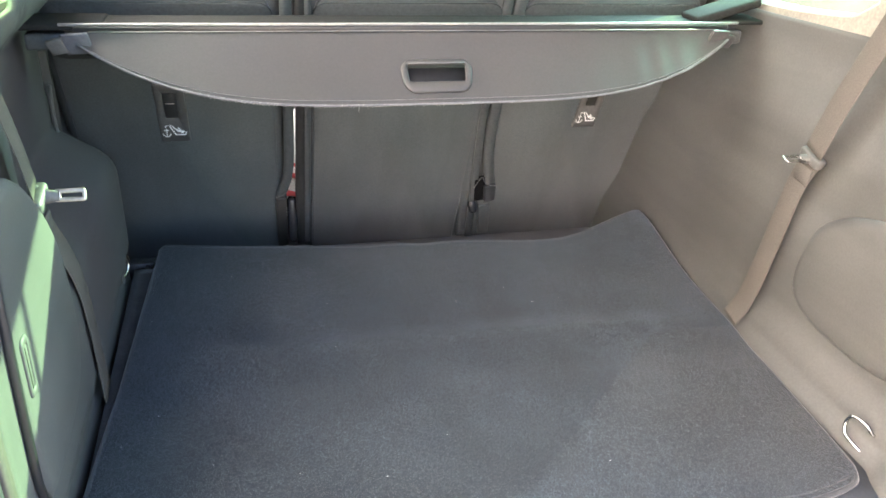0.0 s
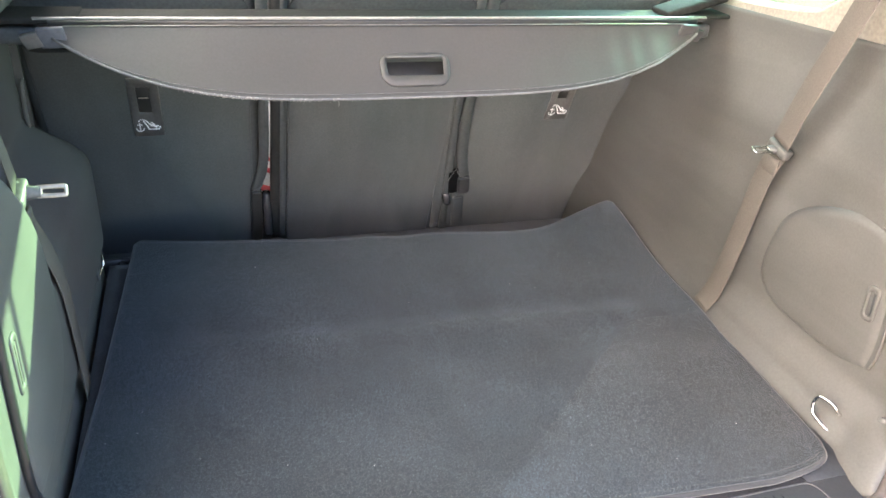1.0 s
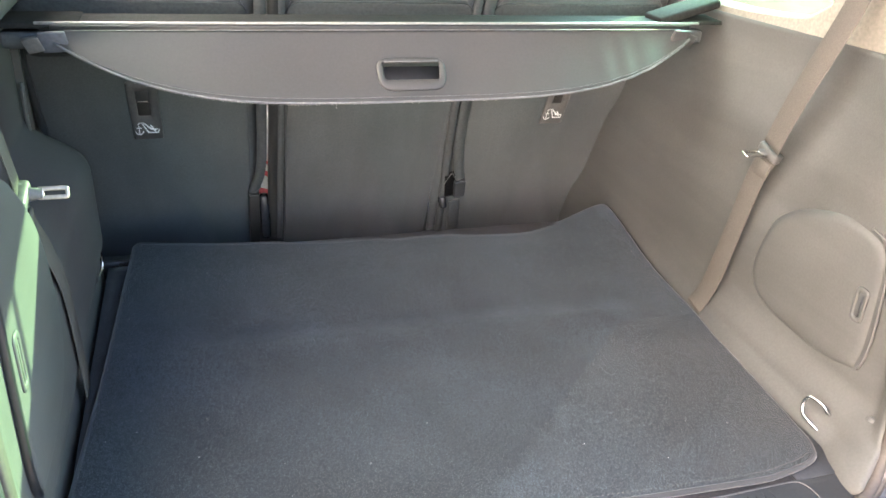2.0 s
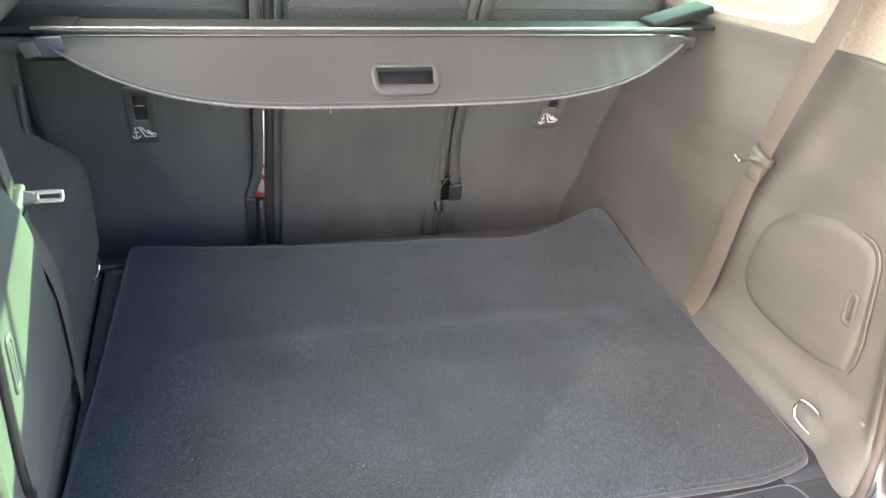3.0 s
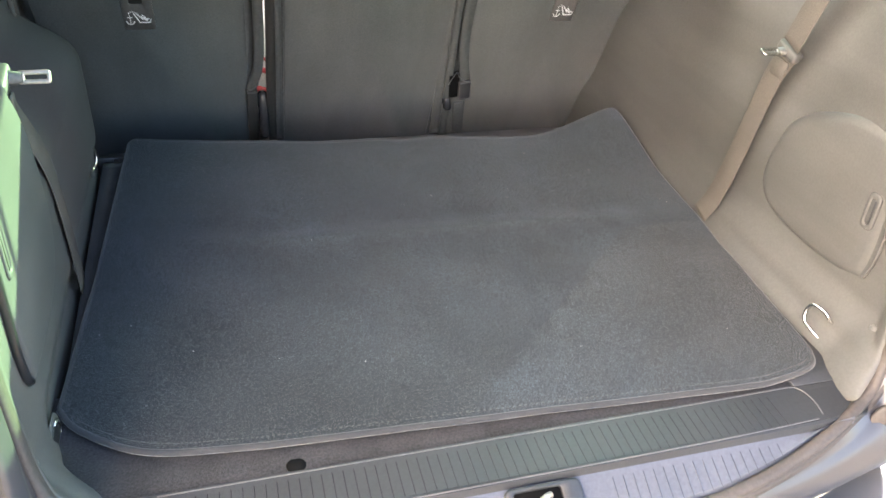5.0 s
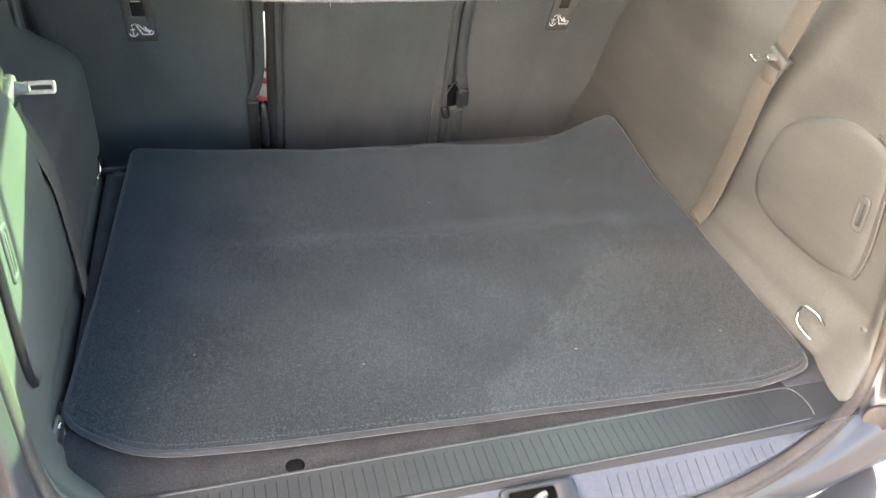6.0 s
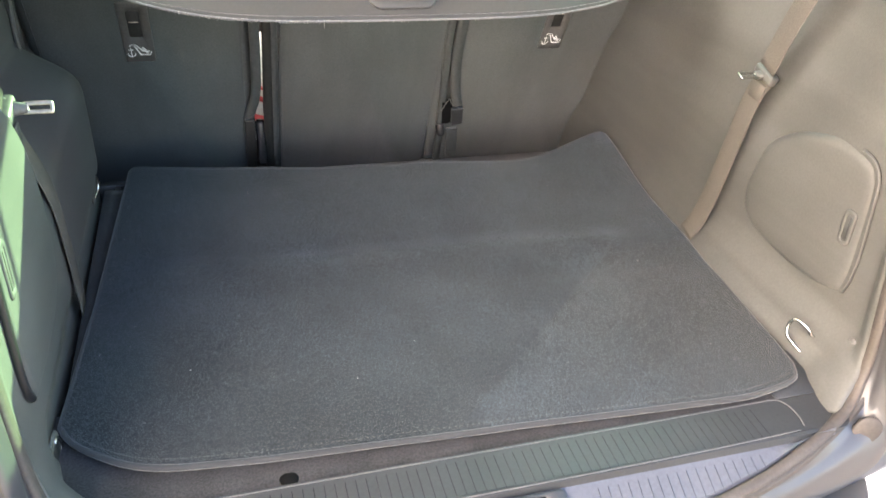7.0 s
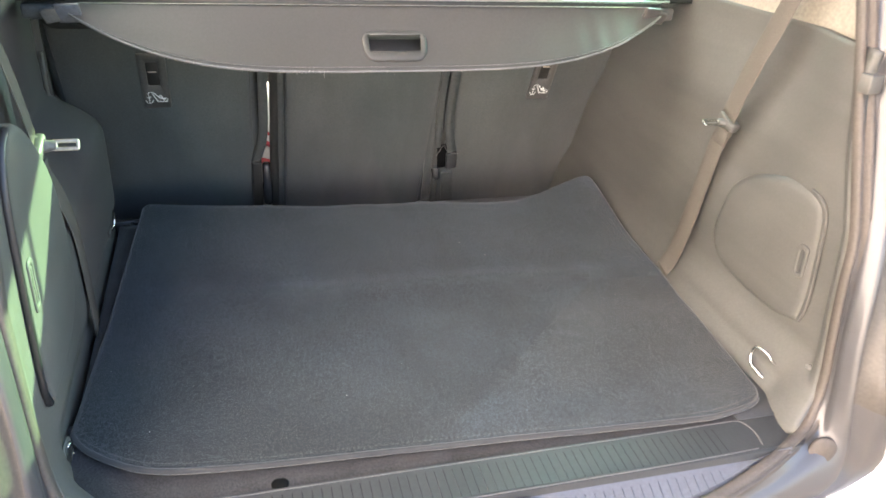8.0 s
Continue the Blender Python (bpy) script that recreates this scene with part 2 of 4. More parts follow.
def curve_points(pts, n):
    """n points along a Catmull-Rom curve through pts."""
    p = [Vector(q) for q in pts]
    p = [2 * p[0] - p[1]] + p + [2 * p[-1] - p[-2]]
    out = []
    for k in range(n):
        s = k / (n - 1) * (len(pts) - 1)
        i = min(int(s), len(pts) - 2)
        t = s - i
        a, b, c, d = p[i:i + 4]
        out.append(0.5 * ((2 * b) + (c - a) * t + (2 * a - 5 * b + 4 * c - d) * t * t + (3 * b - a - 3 * c + d) * t ** 3))
    return out


def rounded_box(size, m=None, r=0.004, seg=2):
    """A box with rounded edges, of that size, centred, at the pose m."""
    bm = bmesh.new()
    bmesh.ops.create_cube(bm, size=1)
    bmesh.ops.scale(bm, vec=size, verts=bm.verts)
    bmesh.ops.bevel(bm, geom=bm.edges[:], offset=min(r, min(size) * 0.49), segments=seg, affect="EDGES", profile=0.5)
    if m is not None:
        bmesh.ops.transform(bm, matrix=m, verts=bm.verts)
    return bm


def merge(*bms):
    """One bmesh of several."""
    out = bmesh.new()
    for b in bms:
        me = bpy.data.meshes.new("tmp")
        b.to_mesh(me)
        b.free()
        out.from_mesh(me)
        bpy.data.meshes.remove(me)
    return out


def grid(nu, nv, f):
    """A sheet of (nu+1) x (nv+1) points f(u, v), u and v from 0 to 1."""
    bm = bmesh.new()
    vs = [[bm.verts.new(f(i / nu, j / nv)) for j in range(nv + 1)] for i in range(nu + 1)]
    for i in range(nu):
        for j in range(nv):
            bm.faces.new((vs[i][j], vs[i + 1][j], vs[i + 1][j + 1], vs[i][j + 1]))
    return bm


def thick(bm, depth):
    """Gives a sheet thickness against its normals."""
    bm.normal_update()
    bmesh.ops.solidify(bm, geom=bm.faces[:], thickness=depth)
    bmesh.ops.recalc_face_normals(bm, faces=bm.faces[:])
    return bm


def tube(pts, r, seg=8, closed=False, flat=1.0):
    """A round bar along pts."""
    bm = bmesh.new()
    pts = [Vector(p) for p in pts]
    n = len(pts)
    rings = []
    side = None
    for i, p in enumerate(pts):
        a = pts[(i - 1) % n] if closed or i else p
        b = pts[(i + 1) % n] if closed or i < n - 1 else p
        t = (b - a).normalized()
        if side is None:
            side = t.orthogonal().normalized()
        side = (side - t * side.dot(t)).normalized()
        up = t.cross(side)
        rings.append([bm.verts.new(p + r * (math.cos(q) * side + flat * math.sin(q) * up))
                      for q in (2 * math.pi * k / seg for k in range(seg))])
    for i in range(n if closed else n - 1):
        x, y = rings[i], rings[(i + 1) % n]
        if closed and i == n - 1:
            off = min(range(seg), key=lambda o: (x[0].co - y[o].co).length)
            y = y[off:] + y[:off]
        for k in range(seg):
            bm.faces.new((x[k], x[(k + 1) % seg], y[(k + 1) % seg], y[k]))
    if not closed:
        bm.faces.new(rings[0][::-1])
        bm.faces.new(rings[-1])
    bmesh.ops.recalc_face_normals(bm, faces=bm.faces[:])
    return bm


def ribbon(pts, width, thickness, across):
    """A flat strap along pts; across: its width's direction at each point."""
    bm = bmesh.new()
    rows = []
    n = len(pts)
    for i, p in enumerate(pts):
        t = (Vector(pts[min(i + 1, n - 1)]) - Vector(pts[max(i - 1, 0)])).normalized()
        w = Vector(across[i] if isinstance(across, list) else across)
        w = (w - t * w.dot(t)).normalized()
        nn = t.cross(w)
        rows.append([bm.verts.new(Vector(p) + w * (width / 2 * a) + nn * (thickness / 2 * b))
                     for a, b in ((-1, -0.4), (-0.94, -1), (0.94, -1), (1, -0.4), (1, 0.4), (0.94, 1), (-0.94, 1), (-1, 0.4))])
    for x, y in zip(rows, rows[1:]):
        for k in range(8):
            bm.faces.new((x[k], x[(k + 1) % 8], y[(k + 1) % 8], y[k]))
    bm.faces.new(rows[0][::-1])
    bm.faces.new(rows[-1])
    bmesh.ops.recalc_face_normals(bm, faces=bm.faces[:])
    return bm


def rounded_rect(cx, cy, w, h, r, n=6):
    """The outline of a rounded rectangle, anticlockwise."""
    out = []
    for sx, sy, a0 in ((1, 1, 0), (-1, 1, 90), (-1, -1, 180), (1, -1, 270)):
        for k in range(n + 1):
            a = radians(a0 + 90 * k / n)
            out.append((cx + sx * (w / 2 - r) + r * math.cos(a), cy + sy * (h / 2 - r) + r * math.sin(a)))
    return out


def plate(outline, depth, m, holes=None, bevel=0.002):
    """A flat piece of that outline and depth with softened edges; its face looks along the pose's z. holes: an inner outline with as many points."""
    bm = bmesh.new()
    n = len(outline)

    def ring(pts, z):
        return [bm.verts.new((p[0], p[1], z)) for p in pts]

    def inset(pts, d):
        c = [Vector(p) for p in pts]
        out = []
        for i in range(n):
            t = (c[(i + 1) % n] - c[i - 1])
            t = t.normalized() if t.length > 1e-9 else Vector((1, 0))
            out.append(c[i] + Vector((-t.y, t.x)) * d)
        return out

    def join(a, b):
        for i in range(n):
            bm.faces.new((a[i], a[(i + 1) % n], b[(i + 1) % n], b[i]))

    lo, mid, top = ring(outline, 0), ring(outline, depth - bevel), ring(inset(outline, bevel), depth)
    join(lo, mid)
    join(mid, top)
    if holes is None:
        bm.faces.new(top)
        bm.faces.new(lo[::-1])
    else:
        itop, imid, ilo = ring(inset(holes, -bevel), depth), ring(holes, depth - bevel), ring(holes, 0)
        join(top, itop)
        join(itop, imid)
        join(imid, ilo)
        join(ilo, lo)
    bmesh.ops.recalc_face_normals(bm, faces=bm.faces[:])
    bmesh.ops.transform(bm, matrix=m, verts=bm.verts)
    return bm


def sweep(path, profile, closed, centre):
    """A profile of (outwards, rearwards) steps carried round an opening; outwards is away from centre."""
    bm = bmesh.new()
    n = len(path)
    rows = []
    for i, p in enumerate(path):
        t = (path[min(i + 1, n - 1)] - path[max(i - 1, 0)]).normalized()
        back = Vector((0, -1, -0.15))
        out = t.cross(back)
        if out.dot(p - centre) < 0:
            out = -out
        out = out.normalized()
        back = t.cross(out)
        if back.y > 0:
            back = -back
        rows.append([bm.verts.new(p + out * o + back * r) for o, r in profile])
    k = len(profile)
    for x, y in zip(rows, rows[1:]):
        for j in range(k if closed else k - 1):
            bm.faces.new((x[j], x[(j + 1) % k], y[(j + 1) % k], y[j]))
    bmesh.ops.recalc_face_normals(bm, faces=bm.faces[:])
    return bm


# ---- the setting: ground, boot floor, side walls, windows, roof ----
SHIFT = 0.015          # the boot's middle lies this far to the right
FLOOR_Z = -0.012


def aperture_y(z):
    return interp(z, ((-0.16, -0.04), (-0.05, -0.10), (-0.01, -0.165), (0.0, -0.155), (0.035, -0.137), (0.075, -0.122), (0.15, -0.112), (0.228, -0.102), (0.3, -0.088),
                      (0.39, -0.05), (0.5, -0.015), (0.56, -0.02)))


def seal_x(z, right):
    """How far the seal stands from the middle at that height."""
    return (-0.019 * smoothstep(0.03, 0.23, z) if right else 0.0) + interp(z, ((-0.02, 0.485), (0.003, 0.505), (0.035, 0.535), (0.075, 0.549), (0.15, 0.556), (0.228, 0.559), (0.3, 0.562), (0.39, 0.564), (0.56, 0.570)))


def side_x(y, z, right=False):
    """How far the side wall stands from the middle at that depth and height."""
    x = 0.564 + 0.014 * smoothstep(-0.03, 0.06, z)
    x += ((0.012 * smoothstep(0.20, 0.29, z) + 0.030 * smoothstep(0.34, 0.50, z)) if right else 0.045 * smoothstep(0.20, 0.29, z)) * smoothstep(0.02, 0.20, y)      # recess above the wheel arch
    if right:
        x -= 0.072 * (1 - smoothstep(-0.17, -0.06, y)) * (1 - smoothstep(-0.03, 0.09, z))       # foot of the pillar
        near = (1 - smoothstep(0.10, 0.65, y)) * smoothstep(-0.16, -0.08, y)
        x -= near * (0.020 * (1 - smoothstep(0.02, 0.085, z)) + 0.018 * (1 - smoothstep(-0.015, 0.015, z)))      # swelling beside the mat
    else:
        x += 0.022 * (1 - smoothstep(0.0, 0.06, z)) * smoothstep(-0.05, 0.04, y)      # hollow foot beside the mat
        x += 0.048 * smoothstep(0.22, 0.30, z) * (1 - smoothstep(0.47, 0.54, z)) * smoothstep(0.27, 0.40, y)      # deeper towards the rear seat
        x -= 0.062 * (1 - smoothstep(-0.12, -0.04, y)) * (1 - smoothstep(-0.04, 0.06, z))
    x += (0.0 if right else 0.09) * smoothstep(0.69, 0.74, y)
    near_seal = 1 - smoothstep(0.0, 0.035, y - aperture_y(z))      # the trim's end turns out behind the seal
    return x + near_seal * (seal_x(z, right) + 0.014 - x)


bm = grid(8, 8, lambda u, v: (-25 + 50 * u, -25 + 50 * v, -0.62))
ground = tagged(part("ground", bm, GROUND), "pale sandy paving in the sun round the car", "ground", kind="structure")

# unseen wall, added to bounce warm sunlight onto the right trim
def bounce_wall_point(u, v):
    return (-2.1, -14 + 24 * u, -0.62 + 5.5 * v)


tagged(part("bounce_wall", thick(grid(12, 6, bounce_wall_point), 0.25), PLASTER), "unseen sandy plastered wall added to bounce sun into the boot", "wall", kind="structure")

bm = grid(60, 40, lambda u, v: (-0.590 + 1.185 * u, -0.115 + 0.815 * v, FLOOR_Z))
gutter = [f for f in bm.faces if f.calc_center_median().x < -0.552 and 0.06 < f.calc_center_median().y < 0.70]
bmesh.ops.delete(bm, geom=gutter, context="FACES")      # open gutter between the floor and the left trim
floor = tagged(part("floor", thick(bm, 0.02), FLOOR_CARPET), "dark grey carpeted boot floor under the mat", "floor", kind="structure")

tagged(part("floor_well", rounded_box((1.24, 0.42, 0.02), pose(SHIFT, 0.84, -0.145), 0.004, 1), FLOOR_CARPET), "dark well between the boot floor and the rear seats", "floor",
       kind="structure")


# end walls keep light out; black puts the gap's shade into colour
bm = merge(rounded_box((0.12, 0.76, 0.01), pose(-0.565, 0.37, -0.065), 0.002, 1), rounded_box((0.12, 0.01, 0.05), pose(-0.565, 0.05, -0.045), 0.002, 1),
           rounded_box((0.12, 0.01, 0.05), pose(-0.565, 0.74, -0.045), 0.002, 1), rounded_box((0.01, 0.70, 0.045), pose(-0.530, 0.39, -0.045), 0.002, 1))
tagged(part("floor_gutter", bm, BLACK), "trough beside the boot floor, black for the gap's shade", "floor", kind="structure")


def side_wall(name, sign, label):
    def f(u, v):
        top = 0.712 - 0.050 * u if sign > 0 else 0.705 + 0.10 * smoothstep(0.46, 0.53, u)      # the right top edge falls, the left one rises towards the front
        z = -0.16 + top * v
        y0 = aperture_y(z)
        y = y0 + (0.97 - y0) * u
        return (SHIFT + sign * side_x(y, z, sign > 0), y, z)
    bm = grid(120, 90, f)
    if sign < 0:
        bmesh.ops.reverse_faces(bm, faces=bm.faces[:])
    bm.normal_update()
    return tagged(part(name, thick(bm, 0.012), TRIM), label, "wall", kind="structure")


wall_left = side_wall("wall_left", -1, "dark grey plastic side trim of the boot, sunlit green in patches")
wall_right = side_wall("wall_right", 1, "grey plastic side trim of the boot with moulded wheel arch")


# outline of the quarter window's opening, in (depth, height), from its rear corner along the foot
WINDOW = [(0.284, 0.589), (0.307, 0.574), (0.333, 0.561), (0.416, 0.550), (0.497, 0.543), (0.62, 0.537), (0.75, 0.532), (0.88, 0.529), (1.00, 0.533), (1.06, 0.552),
          (1.083, 0.61), (1.088, 0.70), (1.080, 0.80), (1.045, 0.836), (0.928, 0.806), (0.838, 0.779), (0.763, 0.758), (0.60, 0.715), (0.45, 0.675), (0.33, 0.645), (0.284, 0.620)]


def upper_wall(name, sign, label):
    """Cream upper trim with the quarter window's opening, from the pillar to the front."""
    x = SHIFT + sign * (0.641 if sign > 0 else 0.662)
    face = Matrix(((0, 0, -sign, x), (1, 0, 0, 0), (0, 1, 0, 0), (0, 0, 0, 1)))
    cy, cz = 0.62, 0.65
    inner = [(p.x, p.y) for p in curve_points([(y, z, 0) for y, z in WINDOW + WINDOW[:1]], 97)][:-1]
    outer = []
    for y, z in inner:
        dy, dz = y - cy, z - cz
        k = min((0.52 if dy > 0 else 0.70) / max(abs(dy), 1e-6), (0.31 if dz > 0 else 0.15) / max(abs(dz), 1e-6))
        outer.append((cy + dy * k, cz + dz * k))
    ob = part(name, plate(outer, 0.03, face, inner, 0.006), CREAM, smooth=False)
    return tagged(ob, label, "wall", kind="structure")


upper_wall("wall_upper_left", -1, "cream plastic pillar trim round the quarter window")
upper_wall("wall_upper_right", 1, "cream plastic pillar trim round the quarter window")

for name, sign in (("window_1", -1), ("window_2", 1)):
    x = SHIFT + sign * 0.660
    w = tagged(new(name), "green tinted quarter window glass in a cream surround", "window", kind="structure")
    bm = rounded_box((0.004, 0.86, 0.34), pose(x, 0.68, 0.690), 0.001, 1)
    part("pane", bm, GREEN_GLASS, w)
    # unseen bar, added to cast the narrow shadow band on the opposite lid
    part("shadow_bar", rounded_box((0.010, 0.013, 0.34), pose(SHIFT + sign * 0.632, 0.803, 0.690, -6), 0.003, 2), BLACK, w, "narrow black bar added out of view to cast a shadow band")

# the cabin ahead: plain walls, with the rear doors' windows
for name, sign in (("wall_door_left", -1), ("wall_door_right", 1)):
    x = SHIFT + sign * 0.69
    bm = merge(rounded_box((0.03, 1.43, 0.85), pose(x, 1.665, 0.025), 0.005, 1), rounded_box((0.03, 1.43, 0.12), pose(x, 1.665, 0.90), 0.005, 1),
               rounded_box((0.03, 0.09, 0.40), pose(x, 1.18, 0.645), 0.005, 1), rounded_box((0.03, 0.5, 0.40), pose(x, 2.13, 0.645), 0.005, 1))
    tagged(part(name, bm, TRIM), "dark grey door trim beside the rear seats", "wall", kind="structure")
tagged(part("wall_front", rounded_box((1.42, 0.03, 1.45), pose(SHIFT, 2.36, 0.25), 0.005, 1), TRIM), "dark front end of the car cabin", "wall",
       kind="structure")
tagged(part("floor_cabin", rounded_box((1.42, 1.4, 0.03), pose(SHIFT, 1.66, -0.40), 0.005, 1), FLOOR_CARPET),
       "dark carpeted cabin floor ahead of the seats", "floor", kind="structure")
bm = grid(20, 20, lambda u, v: (SHIFT - 0.72 + 1.44 * u, 0.12 + 2.26 * v, 0.955 + 0.04 * math.sin(math.pi * u)))
tagged(part("ceiling", thick(bm, 0.03), HEADLINER), "pale cream fabric headliner of the car", "ceiling", kind="structure")

# ---- tailgate opening: rubber seal, painted body, sill, bumper ----
R_PATH = [(0.60, 0.16, 0.80), (0.59, 0.06, 0.62), (0.582, 0.0, 0.5), (0.579, -0.05, 0.39), (0.577, -0.088, 0.3), (0.574, -0.102, 0.228),
          (0.571, -0.112, 0.15), (0.564, -0.124, 0.075), (0.55, -0.137, 0.035), (0.52, -0.16, 0.003), (0.44, -0.194, -0.013),
          (0.36, -0.216, -0.030), (0.27, -0.233, -0.042), (0.15, -0.244, -0.050), (0.015, -0.249, -0.053)]
full = [(x - 0.019 * smoothstep(0.03, 0.23, z), y, z) for x, y, z in R_PATH] + [(2 * SHIFT - x, y, z) for x, y, z in R_PATH[-2::-1]]
APERTURE = curve_points(full, 220)
CENTRE = Vector((SHIFT, -0.1, 0.45))

seal = thing("weather_seal", (SHIFT, -0.249, -0.053), "brown-black rubber weather seal round the tailgate opening", "trim", "structure")
lip = [(0.0, 0.0), (0.002, 0.010), (0.006, 0.014), (0.010, 0.011), (0.012, 0.004), (0.016, 0.004), (0.018, 0.013), (0.023, 0.017), (0.028, 0.013),
       (0.030, 0.0), (0.015, -0.008)]
part("gasket", sweep(APERTURE, lip, True, CENTRE), RUBBER, seal)

body = thing("rear_body", (SHIFT, -0.30, -0.10), "silver-blue painted car body round the tailgate opening", "car body", "structure")
# outer edge of the painted rim, point for point beside R_PATH
E_PATH = [(0.672, 0.13, 0.80), (0.66, 0.03, 0.62), (0.632, -0.04, 0.50), (0.615, -0.085, 0.39), (0.600, -0.118, 0.30), (0.592, -0.140, 0.228), (0.586, -0.158, 0.15),
          (0.585, -0.174, 0.082), (0.588, -0.186, 0.025), (0.592, -0.197, -0.035), (0.575, -0.206, -0.082), (0.52, -0.213, -0.108), (0.43, -0.222, -0.125),
          (0.25, -0.235, -0.14), (0.015, -0.24, -0.148)]
EDGE = curve_points(E_PATH + [(2 * SHIFT - x, y, z) for x, y, z in E_PATH[-2::-1]], 220)


def rim_frame(k):
    """At step k round the opening: a point behind the seal, the way across the rim to its edge, and the rim's normal."""
    p, e = APERTURE[k], EDGE[k]
    run = (EDGE[min(k + 1, 219)] - EDGE[max(k - 1, 0)]).normalized()
    start = p + (e - p) * 0.22 + Vector((0, 0.008, 0))
    n = run.cross(e - start).normalized()
    if n.dot(Vector((-0.3, -1, 0.4))) < 0:
        n = -n
    return start, e - start, n


def rim_strip(ks, rows):
    """A strip of the body along those steps; rows: (share of the rim's width, proud, outward past the edge, forward)."""
    bm = bmesh.new()
    made = []
    for k in ks:
        start, across, n = rim_frame(k)
        out = across.normalized() * (1 + 0.35 * (1 - smoothstep(-0.02, 0.25, EDGE[k].z)))      # the corner bulges lower down
        made.append([bm.verts.new(start + across * a + n * b + out * c + Vector((0, 1, -0.1)) * d) for a, b, c, d in rows])
    for a, b in zip(made, made[1:]):
        for q in range(len(rows) - 1):
            bm.faces.new((a[q], a[q + 1], b[q + 1], b[q]))
    bmesh.ops.recalc_face_normals(bm, faces=bm.faces[:])
    return bm


FLANK = [(1.0, 0.0025, 0.0, 0.0), (1.0, -0.002, 0.004, 0.003), (1.0, -0.002, 0.027, 0.010), (1.0, -0.002, 0.056, 0.026), (1.0, -0.002, 0.072, 0.048), (1.0, -0.002, 0.083, 0.11), (1.0, -0.002, 0.088, 0.24)]
part("rim", rim_strip(range(220), [(0.0, 0.0, 0.0, 0.0), (0.26, 0.0, 0.0, 0.0), (0.34, 0.001, 0.0, 0.0), (0.40, 0.005, 0.0, 0.0), (0.55, 0.0065, 0.0, 0.0), (0.8, 0.006, 0.0, 0.0),
                                   (0.95, 0.0055, 0.0, 0.0), (1.0, 0.0025, 0.0, 0.0)]), PAINT, body, "painted rim beside the seal")
low = [k for k in range(220) if EDGE[k].z < 0.06]
part("lower_flank", rim_strip(range(low[0], low[-1] + 1), FLANK), PAINT, body)
for ks in (range(0, low[0] + 1), range(low[-1], 220)):
    part("shaded_flank", rim_strip(ks, FLANK), FLANK_SHADE, body, "upper side of the body, coloured dark for its shade")


def bumper_point(u, v):
    a = (u - 0.5) * 2
    prof = ((-0.24, -0.155), (-0.33, -0.158), (-0.37, -0.17), (-0.385, -0.20), (-0.385, -0.30), (-0.36, -0.42), (-0.25, -0.46))
    s = v * (len(prof) - 1)
    i = min(int(s), len(prof) - 2)
    t = s - i
    y = prof[i][0] * (1 - t) + prof[i + 1][0] * t
    z = prof[i][1] * (1 - t) + prof[i + 1][1] * t
    return (SHIFT + a * 0.80, y + 0.22 * abs(a) ** 3.5, z)


part("bumper", grid(48, 36, bumper_point), PAINT, body)
for sx in (1, -1):
    part("quarter_panel", rounded_box((0.05, 2.40, 0.95), pose(SHIFT + sx * 0.765, 1.19, 0.02), 0.02, 3), PAINT, body, "painted side of the car")
    start, across, n = rim_frame(72 if sx > 0 else 147)
    along = across.normalized().cross(n)
    at = start + across * 0.46 + n * 0.004
    m = Matrix.Translation(at) @ Matrix((along, n.cross(along), n)).transposed().to_4x4()
    part("rubber_buffer", plate(rounded_rect(0, 0, 0.046, 0.040, 0.0195), 0.005, m, None, 0.002), RUBBER, body)

sill = thing("sill_plate", (SHIFT, -0.15, FLOOR_Z), "ribbed dark grey plastic load sill plate below the tailgate opening", "sill", "structure")


def sill_end(x):
    """Where the sill meets the seal."""
    a = abs(x - SHIFT)
    tab = [(p[0] - SHIFT, p[1], p[2]) for p in R_PATH[:7:-1]]
    return interp(a, [(t[0], t[1]) for t in tab]), interp(a, [(t[0], t[2]) for t in tab])


def sill_face(u, v):
    a = 2 * u - 1
    prof = ((-0.112, -0.030, 0.56), (-0.1125, -0.0098, 0.56), (-0.118, -0.0095, 0.555), (-0.124, -0.010, 0.55), (-0.176, -0.011, 0.51), (-0.180, -0.0095, 0.505),
            (-0.184, -0.0105, 0.50), (-0.187, -0.020, 0.48))
    i = round(v * (len(prof) + 1))
    if i < len(prof):
        return (SHIFT + a * prof[i][2], prof[i][1 - 1], prof[i][1])
    x = SHIFT + a * 0.475
    ye, ze = sill_end(x)
    ye = min(ye + 0.004, -0.187)
    k = 0.92 if i == len(prof) else 1.0
    return (x, -0.186 + (ye + 0.186) * k, -0.020 + (ze + 0.020) * k - (0.006 if k == 1 else 0))


for name, r0, r1, surface, words in (("plate", 0, 7, TRIM_LOW, "dark grey plastic plate with a raised rim"), ("outer_plate", 7, 9, SILL_SKYLIT, "sloping outer sill, sky light painted in as paler blue-grey")):
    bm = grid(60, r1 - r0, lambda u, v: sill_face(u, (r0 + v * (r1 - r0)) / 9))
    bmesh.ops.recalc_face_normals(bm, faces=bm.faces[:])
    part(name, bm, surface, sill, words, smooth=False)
rib_me = bpy.data.meshes.new("rib")
bm = rounded_box((0.0010, 0.052, 0.0012), None, 0.0004, 1)
bm.to_mesh(rib_me)
bm.free()
rib_me.materials.append(GROOVE_SHADE)
skylit_rib_me = rib_me.copy()
skylit_rib_me.materials[0] = SKYLIT_GROOVE
for k in range(-34, 31):
    ob = new("rib", rib_me)
    ob.parent, ob.matrix_parent_inverse = sill, sill.matrix_world.inverted()
    ob.matrix_world = pose(SHIFT - 0.02 + 0.0132 * k, -0.150, -0.0107, 1.2)
